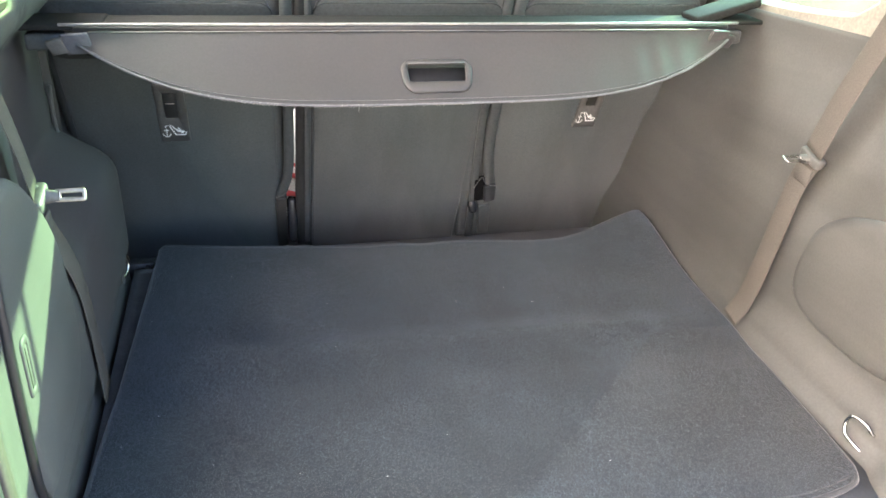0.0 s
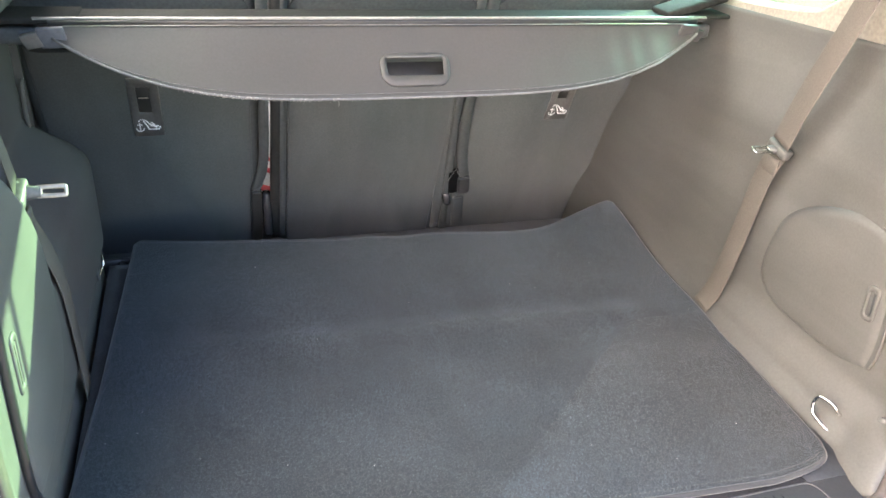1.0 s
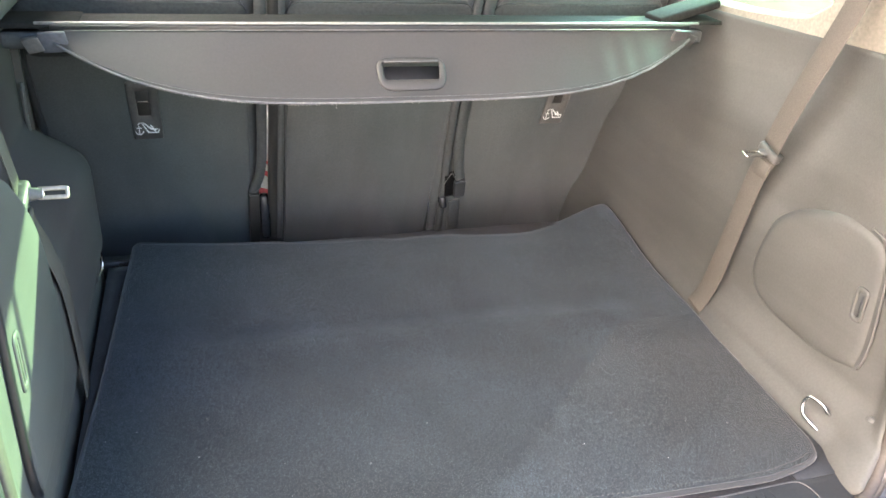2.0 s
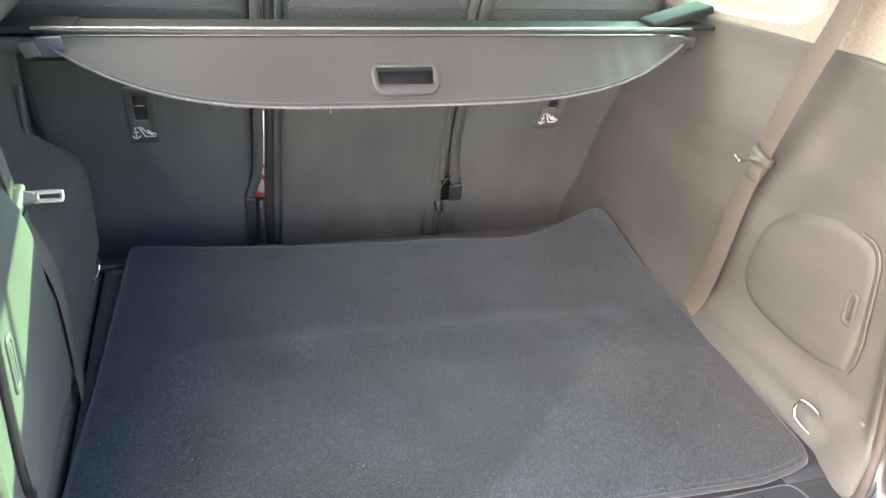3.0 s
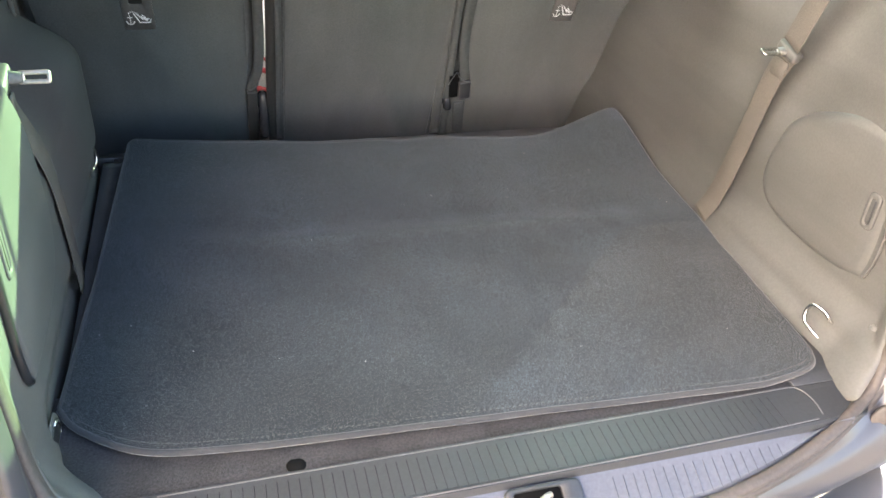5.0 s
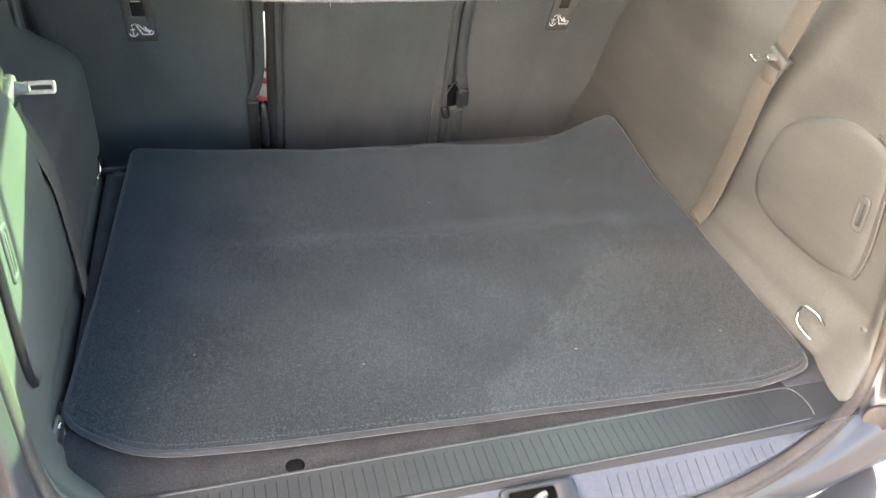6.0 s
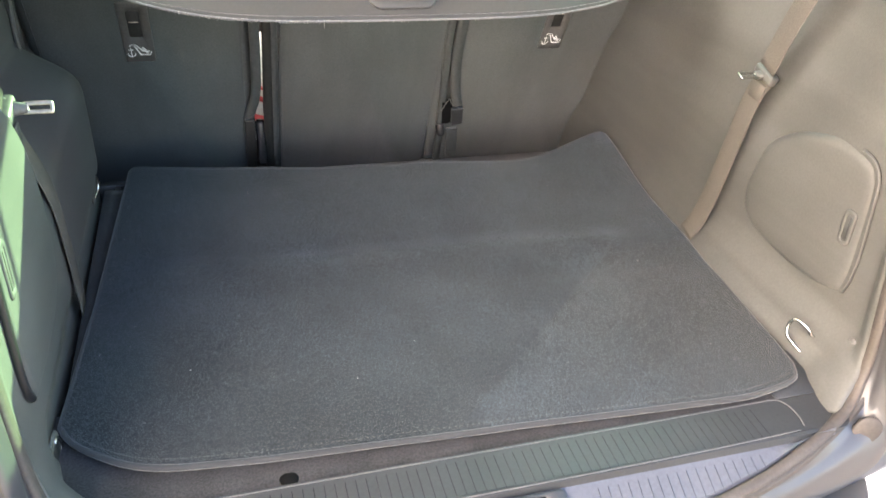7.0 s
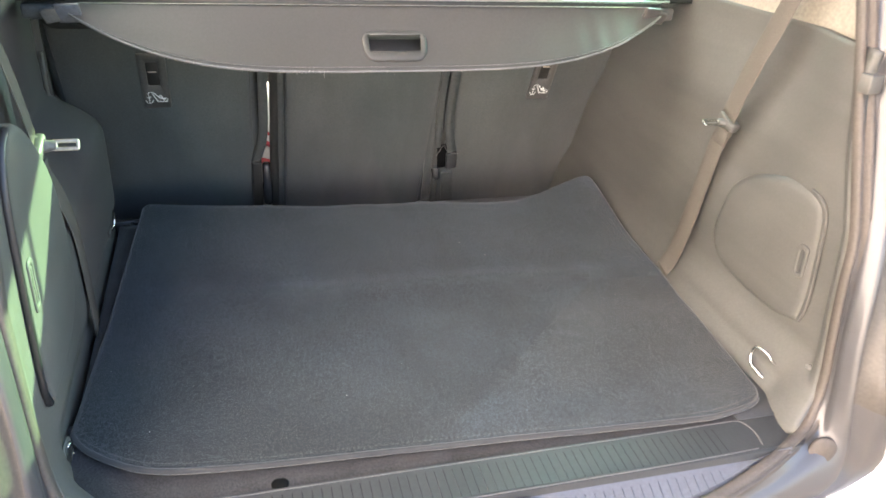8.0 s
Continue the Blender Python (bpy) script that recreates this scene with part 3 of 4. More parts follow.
for k in range(7, 27):
    x = SHIFT + 0.0145 * k
    ye, ze = sill_end(x)
    ln = -0.190 - ye - 0.010
    if ln > 0.012:
        ob = new("lower_rib", skylit_rib_me)
        ob.parent, ob.matrix_parent_inverse = sill, sill.matrix_world.inverted()
        slope = math.degrees(math.atan2(-0.020 - ze, -0.186 - ye))
        ob.matrix_world = pose(x, (-0.190 + ye) / 2, (-0.020 + ze) / 2 - 0.0002, slope) @ Matrix.Diagonal((1, ln / 0.046, 1, 1))
# pale tubes paint the highlights along the plate's raised border
for bead in (((-0.43, -0.1165), (-0.1, -0.1165), (0.2, -0.1165), (0.40, -0.1150), (0.436, -0.1155), (0.448, -0.121), (0.454, -0.134), (0.455, -0.153), (0.451, -0.170)),
             ((0.440, -0.1765), (0.30, -0.1803), (0.1, -0.1815), (-0.1, -0.1818), (-0.3, -0.181), (-0.43, -0.179))):
    part("rim_bead", tube(curve_points([(x, y, -0.0090 - 0.0002 * smoothstep(0.117, 0.175, -y)) for x, y in bead], 70), 0.0009, 6), PALE_GLINT, sill, "raised bead of the plate, its highlight put in as pale grey")
part("corner_plate", rounded_box((0.16, 0.095, 0.004), pose(SHIFT + 0.51, -0.067, -0.0105), 0.0008, 1), TRIM_LOW, sill)
m = pose(0.02, -0.212, -0.034, 26)
part("striker_recess", plate(rounded_rect(0, 0, 0.10, 0.055, 0.008), 0.008, m, rounded_rect(-0.008, 0.004, 0.062, 0.034, 0.004), 0.002), TRIM_LOW, sill)
part("recess_floor", rounded_box((0.066, 0.036, 0.002), m @ pose(-0.008, 0.004, 0.002), 0.0005, 1), HOLE, sill)
part("striker", tube(curve_points([(0.0, -0.225, -0.034), (0.0, -0.222, -0.016), (0.012, -0.215, -0.012), (0.024, -0.208, -0.016), (0.024, -0.206, -0.03)], 16), 0.004),
     STEEL, sill, "steel tailgate striker loop")
# notch in the floor's front edge
part("finger_notch", plate(rounded_rect(0, 0, 0.024, 0.020, 0.0095), 0.0025, pose(-0.27, -0.103, FLOOR_Z)), HOLE, floor, "dark finger hole in the floor edge")

# ---- things in the boot ----
# cargo mat
FRONT = ((-0.548, 0.038), (-0.542, 0.024), (-0.530, 0.007), (-0.515, -0.007), (-0.495, -0.023), (-0.460, -0.045), (-0.416, -0.059), (-0.349, -0.067),
         (-0.279, -0.073), (-0.132, -0.080), (0.024, -0.087), (0.191, -0.096), (0.370, -0.106), (0.420, -0.104), (0.475, -0.094), (0.500, -0.081), (0.512, -0.057))
BACK = ((-0.505, 0.762), (-0.498, 0.775), (-0.485, 0.777), (-0.44, 0.765), (-0.32, 0.735), (-0.14, 0.718), (-0.02, 0.711), (0.04, 0.697), (0.10, 0.700), (0.19, 0.695),
        (0.305, 0.684), (0.372, 0.684), (0.47, 0.703), (0.535, 0.722), (0.552, 0.724), (0.556, 0.715))

FRONT = [(p.x, p.y) for p in curve_points([(x, y, 0) for x, y in FRONT], 120)]
BACK = [(p.x, p.y) for p in curve_points([(x, y, 0) for x, y in BACK], 120)]


def mat_point(u, v):
    u = u - 0.09 * math.sin(2 * math.pi * u)
    xf, xb = -0.549 + 1.061 * u, -0.505 + 1.061 * u
    yf, yb = interp(xf, FRONT), interp(xb, BACK)
    x = xf + (xb - xf) * v + math.sin(math.pi * v) * (0.005 * (1 - u) ** 6 + 0.007 * u ** 6)
    y = yf + (yb - yf) * v
    z = 0.0015 * noise.noise((x * 7, y * 7, 3)) + 0.002 * noise.noise((x * 2.5, y * 3, 8))
    crease = 0.349 - 0.05 * x + 0.004 * math.sin(9 * x)
    z += (1 - smoothstep(0.34, 0.52, abs(x))) * 0.006 * math.exp(-((y - crease) / 0.030) ** 2) - 0.003 * math.exp(-((y - crease + 0.085) / 0.045) ** 2)
    z += 0.034 * smoothstep(0.30, 0.56, x) ** 1.3 * smoothstep(0.45, 0.72, y)
    z += 0.003 * math.sin(x * 16) * smoothstep(0.62, 0.72, y)
    return (x, y, z)


mat = thing("cargo_mat", (0, 0.33, FLOOR_Z), "dark blue-grey carpet cargo mat with bound edge on the boot floor", "mat")
bm = grid(150, 110, mat_point)
bm.normal_update()
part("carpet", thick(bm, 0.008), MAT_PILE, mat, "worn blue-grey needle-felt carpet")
edge = [mat_point(i / 150, 0) for i in range(150)] + [mat_point(1, j / 110) for j in range(110)] + \
       [mat_point(1 - i / 150, 1) for i in range(150)] + [mat_point(0, 1 - j / 110) for j in range(110)]
edge = [Vector(p) + Vector((0, 0, -0.0035)) for p in edge]
part("binding", tube(edge, 0.0046, 8, True), BINDING, mat, "grey woven edge binding")


def fibres(n=420000):
    """Short brushed fibres standing out of the carpet."""
    rng = np.random.default_rng(11)
    uv = rng.random((n, 2))
    us, vs = np.linspace(0, 1, 101), np.linspace(0, 1, 81)
    table = np.array([[mat_point(a, b) for b in vs] for a in us])
    iu, iv = uv[:, 0] * 99.99, uv[:, 1] * 79.99
    i, j = iu.astype(int), iv.astype(int)
    fu, fv = (iu - i)[:, None], (iv - j)[:, None]
    p = (table[i, j] * (1 - fu) + table[i + 1, j] * fu) * (1 - fv) + (table[i, j + 1] * (1 - fu) + table[i + 1, j + 1] * fu) * fv
    brush = 0.9 * np.sin(3.1 * p[:, 0] + 1.3 * np.sin(4.0 * p[:, 1])) + 0.6 * np.sin(7.0 * p[:, 1] + 2.0 * p[:, 0])
    nap = np.where((p[:, 0] > 0.045 + 1.1 * p[:, 1]) & (p[:, 1] < 0.30), 1.7, 0.0)      # pile brushed the other way
    ang = brush + nap + rng.normal(0, 0.7, n)
    ln = rng.uniform(0.0018, 0.0048, n)
    tilt = rng.uniform(0.35, 1.1, n)
    d = np.stack([np.cos(ang) * np.sin(tilt), np.sin(ang) * np.sin(tilt), np.cos(tilt)], 1) * ln[:, None]
    w = np.stack([-np.sin(ang), np.cos(ang), np.zeros(n)], 1) * rng.uniform(0.00012, 0.00032, n)[:, None]
    v = np.stack([p - w, p + w, p + d], 1).reshape(-1, 3)
    me = bpy.data.meshes.new("carpet_nap")
    me.from_pydata(v.tolist(), [], np.arange(3 * n).reshape(-1, 3).tolist())
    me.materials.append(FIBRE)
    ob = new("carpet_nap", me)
    ob.parent, ob.matrix_parent_inverse = mat, mat.matrix_world.inverted()
    return tagged(ob, "short brushed carpet fibres", kind="stuff")


fibres()


def stitches():
    bm = bmesh.new()
    for k in range(190):
        u = 0.03 + 0.94 * k / 190
        a, b = Vector(mat_point(u, 0.014)), Vector(mat_point(u + 0.0028, 0.014))
        d = (b - a).normalized() * 0.0016
        w = Vector((0, 0.0003, 0))
        up = Vector((0, 0, 0.0007))
        vs = [bm.verts.new(a + q) for q in (-d - w, d - w, d + w, -d + w)] + [bm.verts.new(a + up + q * 0.7) for q in (-d - w, d - w, d + w, -d + w)]
        for q in ((4, 5, 6, 7), (0, 1, 5, 4), (1, 2, 6, 5), (2, 3, 7, 6), (3, 0, 4, 7)):
            bm.faces.new([vs[i] for i in q])
    return bm


tagged(part("stitching", stitches(), THREAD, mat, "pale stitching along the binding"), kind="stuff")


def lint():
    bm = bmesh.new()
    rng = random.Random(5)
    for k in range(38):
        p = Vector(mat_point(rng.uniform(0.04, 0.96), rng.uniform(0.03, 0.9))) + Vector((0, 0, 0.001))
        a = rng.uniform(0, math.pi)
        d = Vector((math.cos(a), math.sin(a), 0)) * rng.uniform(0.0005, 0.0014)
        w = Vector((-d.y, d.x, 0)).normalized() * 0.0003
        vs = [bm.verts.new(p + q) for q in (-d - w, d - w, d + w, -d + w)]
        t = bm.verts.new(p + Vector((0, 0, 0.0006)))
        for i in range(4):
            bm.faces.new((vs[i], vs[(i + 1) % 4], t))
    return bm


tagged(part("lint", lint(), LINT, mat, "pale specks of lint"), kind="stuff")

# retractable cargo cover
cover = thing("cargo_cover", (0, 0.56, 0.47), "grey vinyl roller cargo cover, drawn back into its cassette", "cargo cover")
DOWN = Vector((0, -0.0815, -0.0948))
TOP = Vector((0, 0.530, 0.492))


def flap_drop(x):
    return max(1 - abs((x + 0.0) / 0.565) ** 3.9, 0.0)


def flap(x, v):
    d = v * flap_drop(x) + 0.02 * v
    p = TOP + DOWN * d + Vector((x, 0, 0))
    right = smoothstep(0.15, 0.45, x)
    p.y += 0.004 * math.sin(v * math.pi) + right * 0.0027 * math.sin(x * 105 + 1.5 * math.sin(x * 31)) * v * (1.35 - v)
    return p


HX, HV0, HV1 = -0.001, 0.45, 0.75
bm = bmesh.new()
xs = [-0.545 + 1.09 * k / 218 for k in range(219)]
vsn = 24
verts = [[bm.verts.new(flap(x, j / vsn)) for j in range(vsn + 1)] for x in xs]
for i in range(218):
    for j in range(vsn):
        if abs((xs[i] + xs[i + 1]) / 2 - HX) < 0.050 and HV0 < (j + 0.5) / vsn < HV1:
            continue
        bm.faces.new((verts[i][j], verts[i][j + 1], verts[i + 1][j + 1], verts[i + 1][j]))
part("flap", thick(bm, 0.0016), COVER, cover, "grey grained vinyl sheet with a curved hem")
hem = [flap(x, 1.0) + Vector((0, -0.001, 0)) for x in xs]
part("hem", tube(hem, 0.0022, 6), HEM, cover, "frayed folded hem")


def fray():
    bm = bmesh.new()
    rng = random.Random(3)
    for k in range(420):
        x = rng.gauss(-0.27, 0.065) if k < 360 else rng.uniform(-0.20, 0.15)
        p = flap(x, 1.0) + Vector((0, -0.002, rng.uniform(-0.0015, 0.0025)))
        l = rng.uniform(0.0, 0.0014) * (8 if k in (20, 395) else 1)
        q = p + Vector((rng.uniform(-0.002, 0.002), -0.001, -l - 0.0012))
        w = Vector((0.00035, 0, 0))
        f = Vector((0, 0.0004, 0))
        a, b, c, d = bm.verts.new(p - w), bm.verts.new(p + w), bm.verts.new(p + f), bm.verts.new(q)
        bm.faces.new((a, b, d)), bm.faces.new((b, c, d)), bm.faces.new((c, a, d))
    return bm


part("hem_seam", tube([flap(x, 0.94) + Vector((0, -0.0012, 0.0008)) for x in xs[4:-4]], 0.0006, 5), PALE_GLINT, cover, "pale seam line above the hem")
tagged(part("frayed_threads", fray(), LINT, cover, "pale frayed threads"), kind="stuff")
# handle frame, in the plane of the flap
zax = Vector((0, -0.093, 0.080)).normalized()
yax = -DOWN.normalized()
mid = TOP + DOWN * 0.66 + Vector((HX, 0, 0))
hm = Matrix((( 1, 0, 0, mid.x), (0, yax.y, zax.y, mid.y), (0, yax.z, zax.z, mid.z), (0, 0, 0, 1)))
outer = [(x * (1 - 0.10 * max(-y / 0.03, 0)), y) for x, y in rounded_rect(-0.0025, 0.003, 0.118, 0.058, 0.018)]
inner = [(x * (1 - 0.10 * max(-(y - 0.004) / 0.02, 0)), y) for x, y in rounded_rect(-0.0025, 0.008, 0.098, 0.030, 0.004)]
part("pull_handle", plate(outer, 0.0042, hm @ pose(0, 0, -0.001), inner, 0.002), COVER, cover, "moulded grey pull handle with open slot")
part("handle_grip", tube(curve_points([hm @ Vector((-0.047, -0.010, -0.006)), hm @ Vector((0, -0.013, -0.010)), hm @ Vector((0.047, -0.010, -0.006))], 14), 0.006), COVER, cover)
# pale tube painted in for the highlight on the slot's lip
part("slot_lip", tube([hm @ Vector((x, 0.0245, 0.0030)) for x in (-0.048, -0.025, 0.0, 0.022, 0.044)], 0.0012, 6), PALE_GLINT, cover, "upper lip of the slot, its shine drawn as a pale line")
part("slot_pocket", rounded_box((0.112, 0.046, 0.004), hm @ pose(0, 0.004, -0.022), 0.001, 1), BLACK, cover, "dark pocket behind the handle")
# cassette
part("cassette", rounded_box((1.10, 0.085, 0.05), pose(0, 0.578, 0.477), 0.016, 4), CASSETTE, cover, "grey plastic roller cassette")
part("silver_strip", rounded_box((1.14, 0.0045, 0.0045), pose(0, 0.533, 0.503), 0.0015, 2), SILVER, cover, "thin bright strip along the cassette")
part("slot_strip", rounded_box((1.10, 0.006, 0.009), pose(0, 0.532, 0.4965), 0.002, 2), BLACK, cover)
part("flap_bar", rounded_box((1.06, 0.003, 0.0014), pose(0, 0.530, 0.4930), 0.0006, 1), SILVER, cover)
part("cassette_cap", rounded_box((0.13, 0.080, 0.010), pose(-0.575, 0.5715, 0.4995), 0.003, 2), CASSETTE, cover, "grey end cap")
part("cassette_cap", rounded_box((0.10, 0.06, 0.008), pose(0.585, 0.565, 0.503), 0.003, 2), CASSETTE, cover, "grey end cap")
part("cover_mount", rounded_box((0.13, 0.06, 0.016), pose(0.555, 0.572, 0.520, 0, -16, 0), 0.005, 3), CASSETTE, cover, "grey plastic mount")
for s, cx, hx, px in ((-1, 0.545, 0.574, 0.596), (1, 0.527, 0.549, 0.566)):
    part("end_clip", rounded_box((0.038, 0.007, 0.034), pose(s * cx, 0.5215, 0.478, 20, s * 4, s * 6), 0.002, 2), CLIP if s < 0 else COVER, cover, "blue-grey plastic end clip")
    part("clip_hook", rounded_box((0.026, 0.008, 0.025), pose(s * hx, 0.525, 0.473, 20, s * 14, s * 10), 0.0025, 2), TONGUE if s < 0 else COVER, cover)
    part("end_pin", rounded_box((0.055, 0.03, 0.026), pose(s * px, 0.56, 0.474), 0.006, 2), SEAT_FRAME, cover)

# ---- rear seats ----


def seat_y(z):
    return 0.920 - 0.412 * z


Z0 = 0.20


def seat_pose(x):
    """Plane of the seat's back at x: local x to the right, y up along the back, z out towards the boot."""
    return Matrix.Translation((x, seat_y(Z0), Z0)) @ Euler((radians(90 + 22.4), 0, 0)).to_matrix().to_4x4()


def icon(m):
    """Printed sign: an anchor beside a seat's outline."""
    bms = []

    def bar(x0, y0, x1, y1, w=0.0016):
        d = Vector((x1 - x0, y1 - y0))
        bms.append(rounded_box((d.length + w, w, 0.0006), m @ pose((x0 + x1) / 2, (y0 + y1) / 2, 0, 0, 0, math.degrees(math.atan2(d.y, d.x))), 0.0002, 1))

    bar(-0.014, -0.009, -0.014, 0.006)
    bar(-0.018, 0.003, -0.010, 0.003)
    for k in range(7):
        a0, a1 = radians(195 + 150 * k / 7), radians(195 + 150 * (k + 1) / 7)
        bar(-0.014 + 0.0075 * math.cos(a0), -0.002 + 0.0075 * math.sin(a0), -0.014 + 0.0075 * math.cos(a1), -0.002 + 0.0075 * math.sin(a1))
    for k in range(6):
        a = radians(170 - 28 * k)
        bms.append(rounded_box((0.0018, 0.0018, 0.0006), m @ pose(-0.008 + 0.007 * math.cos(a), 0.009 + 0.004 * math.sin(a), 0), 0.0002, 1))
    for dx, dy, l1, l2 in ((0.0, 0.0, 0.016, 0.018), (0.005, 0.004, 0.012, 0.012)):
        bar(-0.006 + dx, 0.010, 0.003 + dx, 0.010 - l1 + dy * 0.6, 0.0022)
        bar(0.003 + dx, 0.010 - l1 + dy * 0.6, 0.003 + dx + l2, 0.010 - l1 + dy * 0.6, 0.0022)
    bar(0.021, -0.006, 0.0235, -0.001, 0.002)
    bar(0.006, 0.004, 0.016, -0.002, 0.003)
    bar(0.009, 0.007, 0.013, 0.003, 0.0025)
    return merge(*bms)


def rear_seat(x0, x1, label, anchor_x=None):
    """A rear seat seen from behind: frame, carpeted back panel, headrest guide and child-seat anchor."""
    cx, w = (x0 + x1) / 2, x1 - x0
    s = thing("rear_seat", (cx, seat_y(-0.3) + 0.2, -0.385), label, "car seat", group="rear seats")
    m = seat_pose(cx)
    outer = rounded_rect(0, -0.065, w, 0.97, 0.045)
    part("seat_frame", plate(outer, 0.13, m @ pose(0, 0, -0.136), None, 0.012), SEAT_FRAME, s, "grey plastic seat back shell")
    panel = rounded_rect(0, -0.095, w - 0.036, 0.89, 0.05)
    part("back_panel", plate(panel, 0.008, m @ pose(0, 0, -0.007), None, 0.003), SEAT_CARPET, s, "black carpeted back panel")
    part("cushion", rounded_box((w - 0.02, 0.42, 0.16), pose(cx, seat_y(-0.15) + 0.33, -0.20), 0.05, 4), SEAT_CARPET, s)
    part("base", rounded_box((w - 0.08, 0.30, 0.14), pose(cx, seat_y(-0.15) + 0.28, -0.315), 0.01, 2), BLACK, s)
    part("upper_panel", plate(rounded_rect(0, 0.270, w - 0.028, 0.115, 0.030), 0.004, m @ pose(0, 0, 0.0005), None, 0.002), SEAT_UPPER, s, "dark upper panel with rounded corners")
    if anchor_x is not None:
        pm = seat_pose(anchor_x) @ pose(0, 0, 0.001)
        pl = part("anchor_plate", plate(rounded_rect(0, 0.08, 0.056, 0.145, 0.004), 0.004, pm, rounded_rect(-0.001, 0.100, 0.024, 0.062, 0.003), 0.0015), PLATE, s,
                  "dark grey plate of the child-seat anchor")
        part("slot", rounded_box((0.026, 0.064, 0.001), pm @ pose(-0.001, 0.100, 0.0008), 0.0002, 1), DARK_SLOT, pl)
        part("anchor_bar", rounded_box((0.018, 0.0022, 0.0022), pm @ pose(-0.001, 0.107, 0.0045), 0.0008, 1), STEEL, pl)
        part("printed_sign", icon(pm @ pose(-0.002, 0.035, 0.0044) @ Matrix.Diagonal((1.0, 1.35, 1, 1))), WHITE_INK, pl, "white printed anchor sign")
    return s


seat_left = rear_seat(-0.655, -0.238, "dark rear seat folded upright, with child-seat anchor behind", -0.4535)
seat_mid = rear_seat(-0.198, 0.197, "dark middle rear seat folded upright behind the cargo mat")
seat_right = rear_seat(0.207, 0.625, "dark rear seat folded upright, child-seat sign half hidden by the cover", 0.435)


def strip(pts, parent, width, mat=SEAT_FRAME, thick=0.010, out=0.004, name="side_moulding", label="grey plastic moulding"):
    """A raised moulding on the back of a seat; pts in (x, height)."""
    c = curve_points([(x, seat_y(z) - out, z) for x, z in pts], 30)
    return part(name, ribbon(c, width, thick, Vector((1, 0, 0))), mat, parent, label)


def on_back(x, z, out, side=0):
    """Pose flat on the backs' plane, standing out of it towards the boot."""
    return pose(x, seat_y(z) - out, z, 22.4, side)


strip([(-0.2305, 0.57), (-0.2305, 0.20), (-0.2345, 0.11), (-0.244, 0.07), (-0.252, 0.045)], seat_left, 0.0210)
part("latch_block", rounded_box((0.024, 0.016, 0.170), on_back(-0.2505, -0.038, 0.006), 0.004, 3), DARK_SLOT, seat_left, "dark plastic latch cover")
strip([(-0.2055, 0.57), (-0.2055, 0.2), (-0.2075, 0.06), (-0.2060, -0.11)], seat_mid, 0.0205, DARK_SLOT, 0.030, -0.008, "side_roll", "dark rounded side of the seat back")
strip([(-0.1915, 0.57), (-0.1915, 0.2), (-0.1920, -0.03), (-0.1920, -0.11)], seat_mid, 0.013)
strip([(0.172, 0.57), (0.172, 0.277), (0.178, 0.17), (0.183, 0.09), (0.191, 0.0), (0.201, -0.13)], seat_mid, 0.024, SEAT_CARPET, 0.008, -0.0035, "side_roll", "dark carpeted edge of the seat back")
strip([(0.1875, 0.57), (0.1875, 0.277), (0.1940, 0.17), (0.2005, 0.09), (0.209, 0.0), (0.219, -0.13)], seat_mid, 0.0175)
strip([(0.2120, 0.57), (0.2120, 0.277), (0.2190, 0.16), (0.2325, 0.0875), (0.245, 0.048)], seat_right, 0.024)
part("latch_block", rounded_box((0.028, 0.018, 0.056), on_back(0.2460, 0.020, 0.008, -9), 0.004, 3), TRIM_LOW, seat_right, "dark grey plastic latch cover")
part("latch_pocket", rounded_box((0.030, 0.010, 0.082), on_back(0.2185, 0.030, 0.004, -8), 0.005, 2), HOLE, seat_right, "dark pocket beside the latch")
part("lower_cover", rounded_box((0.030, 0.010, 0.110), on_back(0.2515, -0.075, 0.001, -9), 0.003, 2), SEAT_FRAME, seat_right, "grey plastic cover below the latch")
for way, s in ((((0.201, 0.040), (0.2085, 0.060), (0.216, 0.0745), (0.224, 0.060), (0.236, 0.049), (0.257, 0.044)), seat_right),
               (((-0.264, 0.045), (-0.252, 0.048), (-0.240, 0.058), (-0.236, 0.066)), seat_left)):
    # edge highlight of the latch cover, drawn as a pale tube
    part("latch_edge_highlight", tube(curve_points([(x, seat_y(z) - 0.018, z) for x, z in way], 20), 0.0011, 6), PALE_GLINT, s, "rim of the latch cover, its edge highlight drawn pale")
part("recliner_cap", rounded_box((0.022, 0.03, 0.11), pose(-0.226, seat_y(-0.035) - 0.002, -0.035, -6), 0.009, 3), GLOSSY, seat_left, "glossy black recliner cover")
part("recliner_cap", rounded_box((0.018, 0.03, 0.034), pose(0.2110, seat_y(-0.024) - 0.006, -0.024, -8, -9), 0.007, 3), GLOSSY, seat_right, "glossy black recliner cover")
part("seat_flank", rounded_box((0.012, 0.05, 0.60), seat_pose(-0.204) @ pose(0, 0.0, -0.075, 90), 0.004, 2), BLACK, seat_mid)

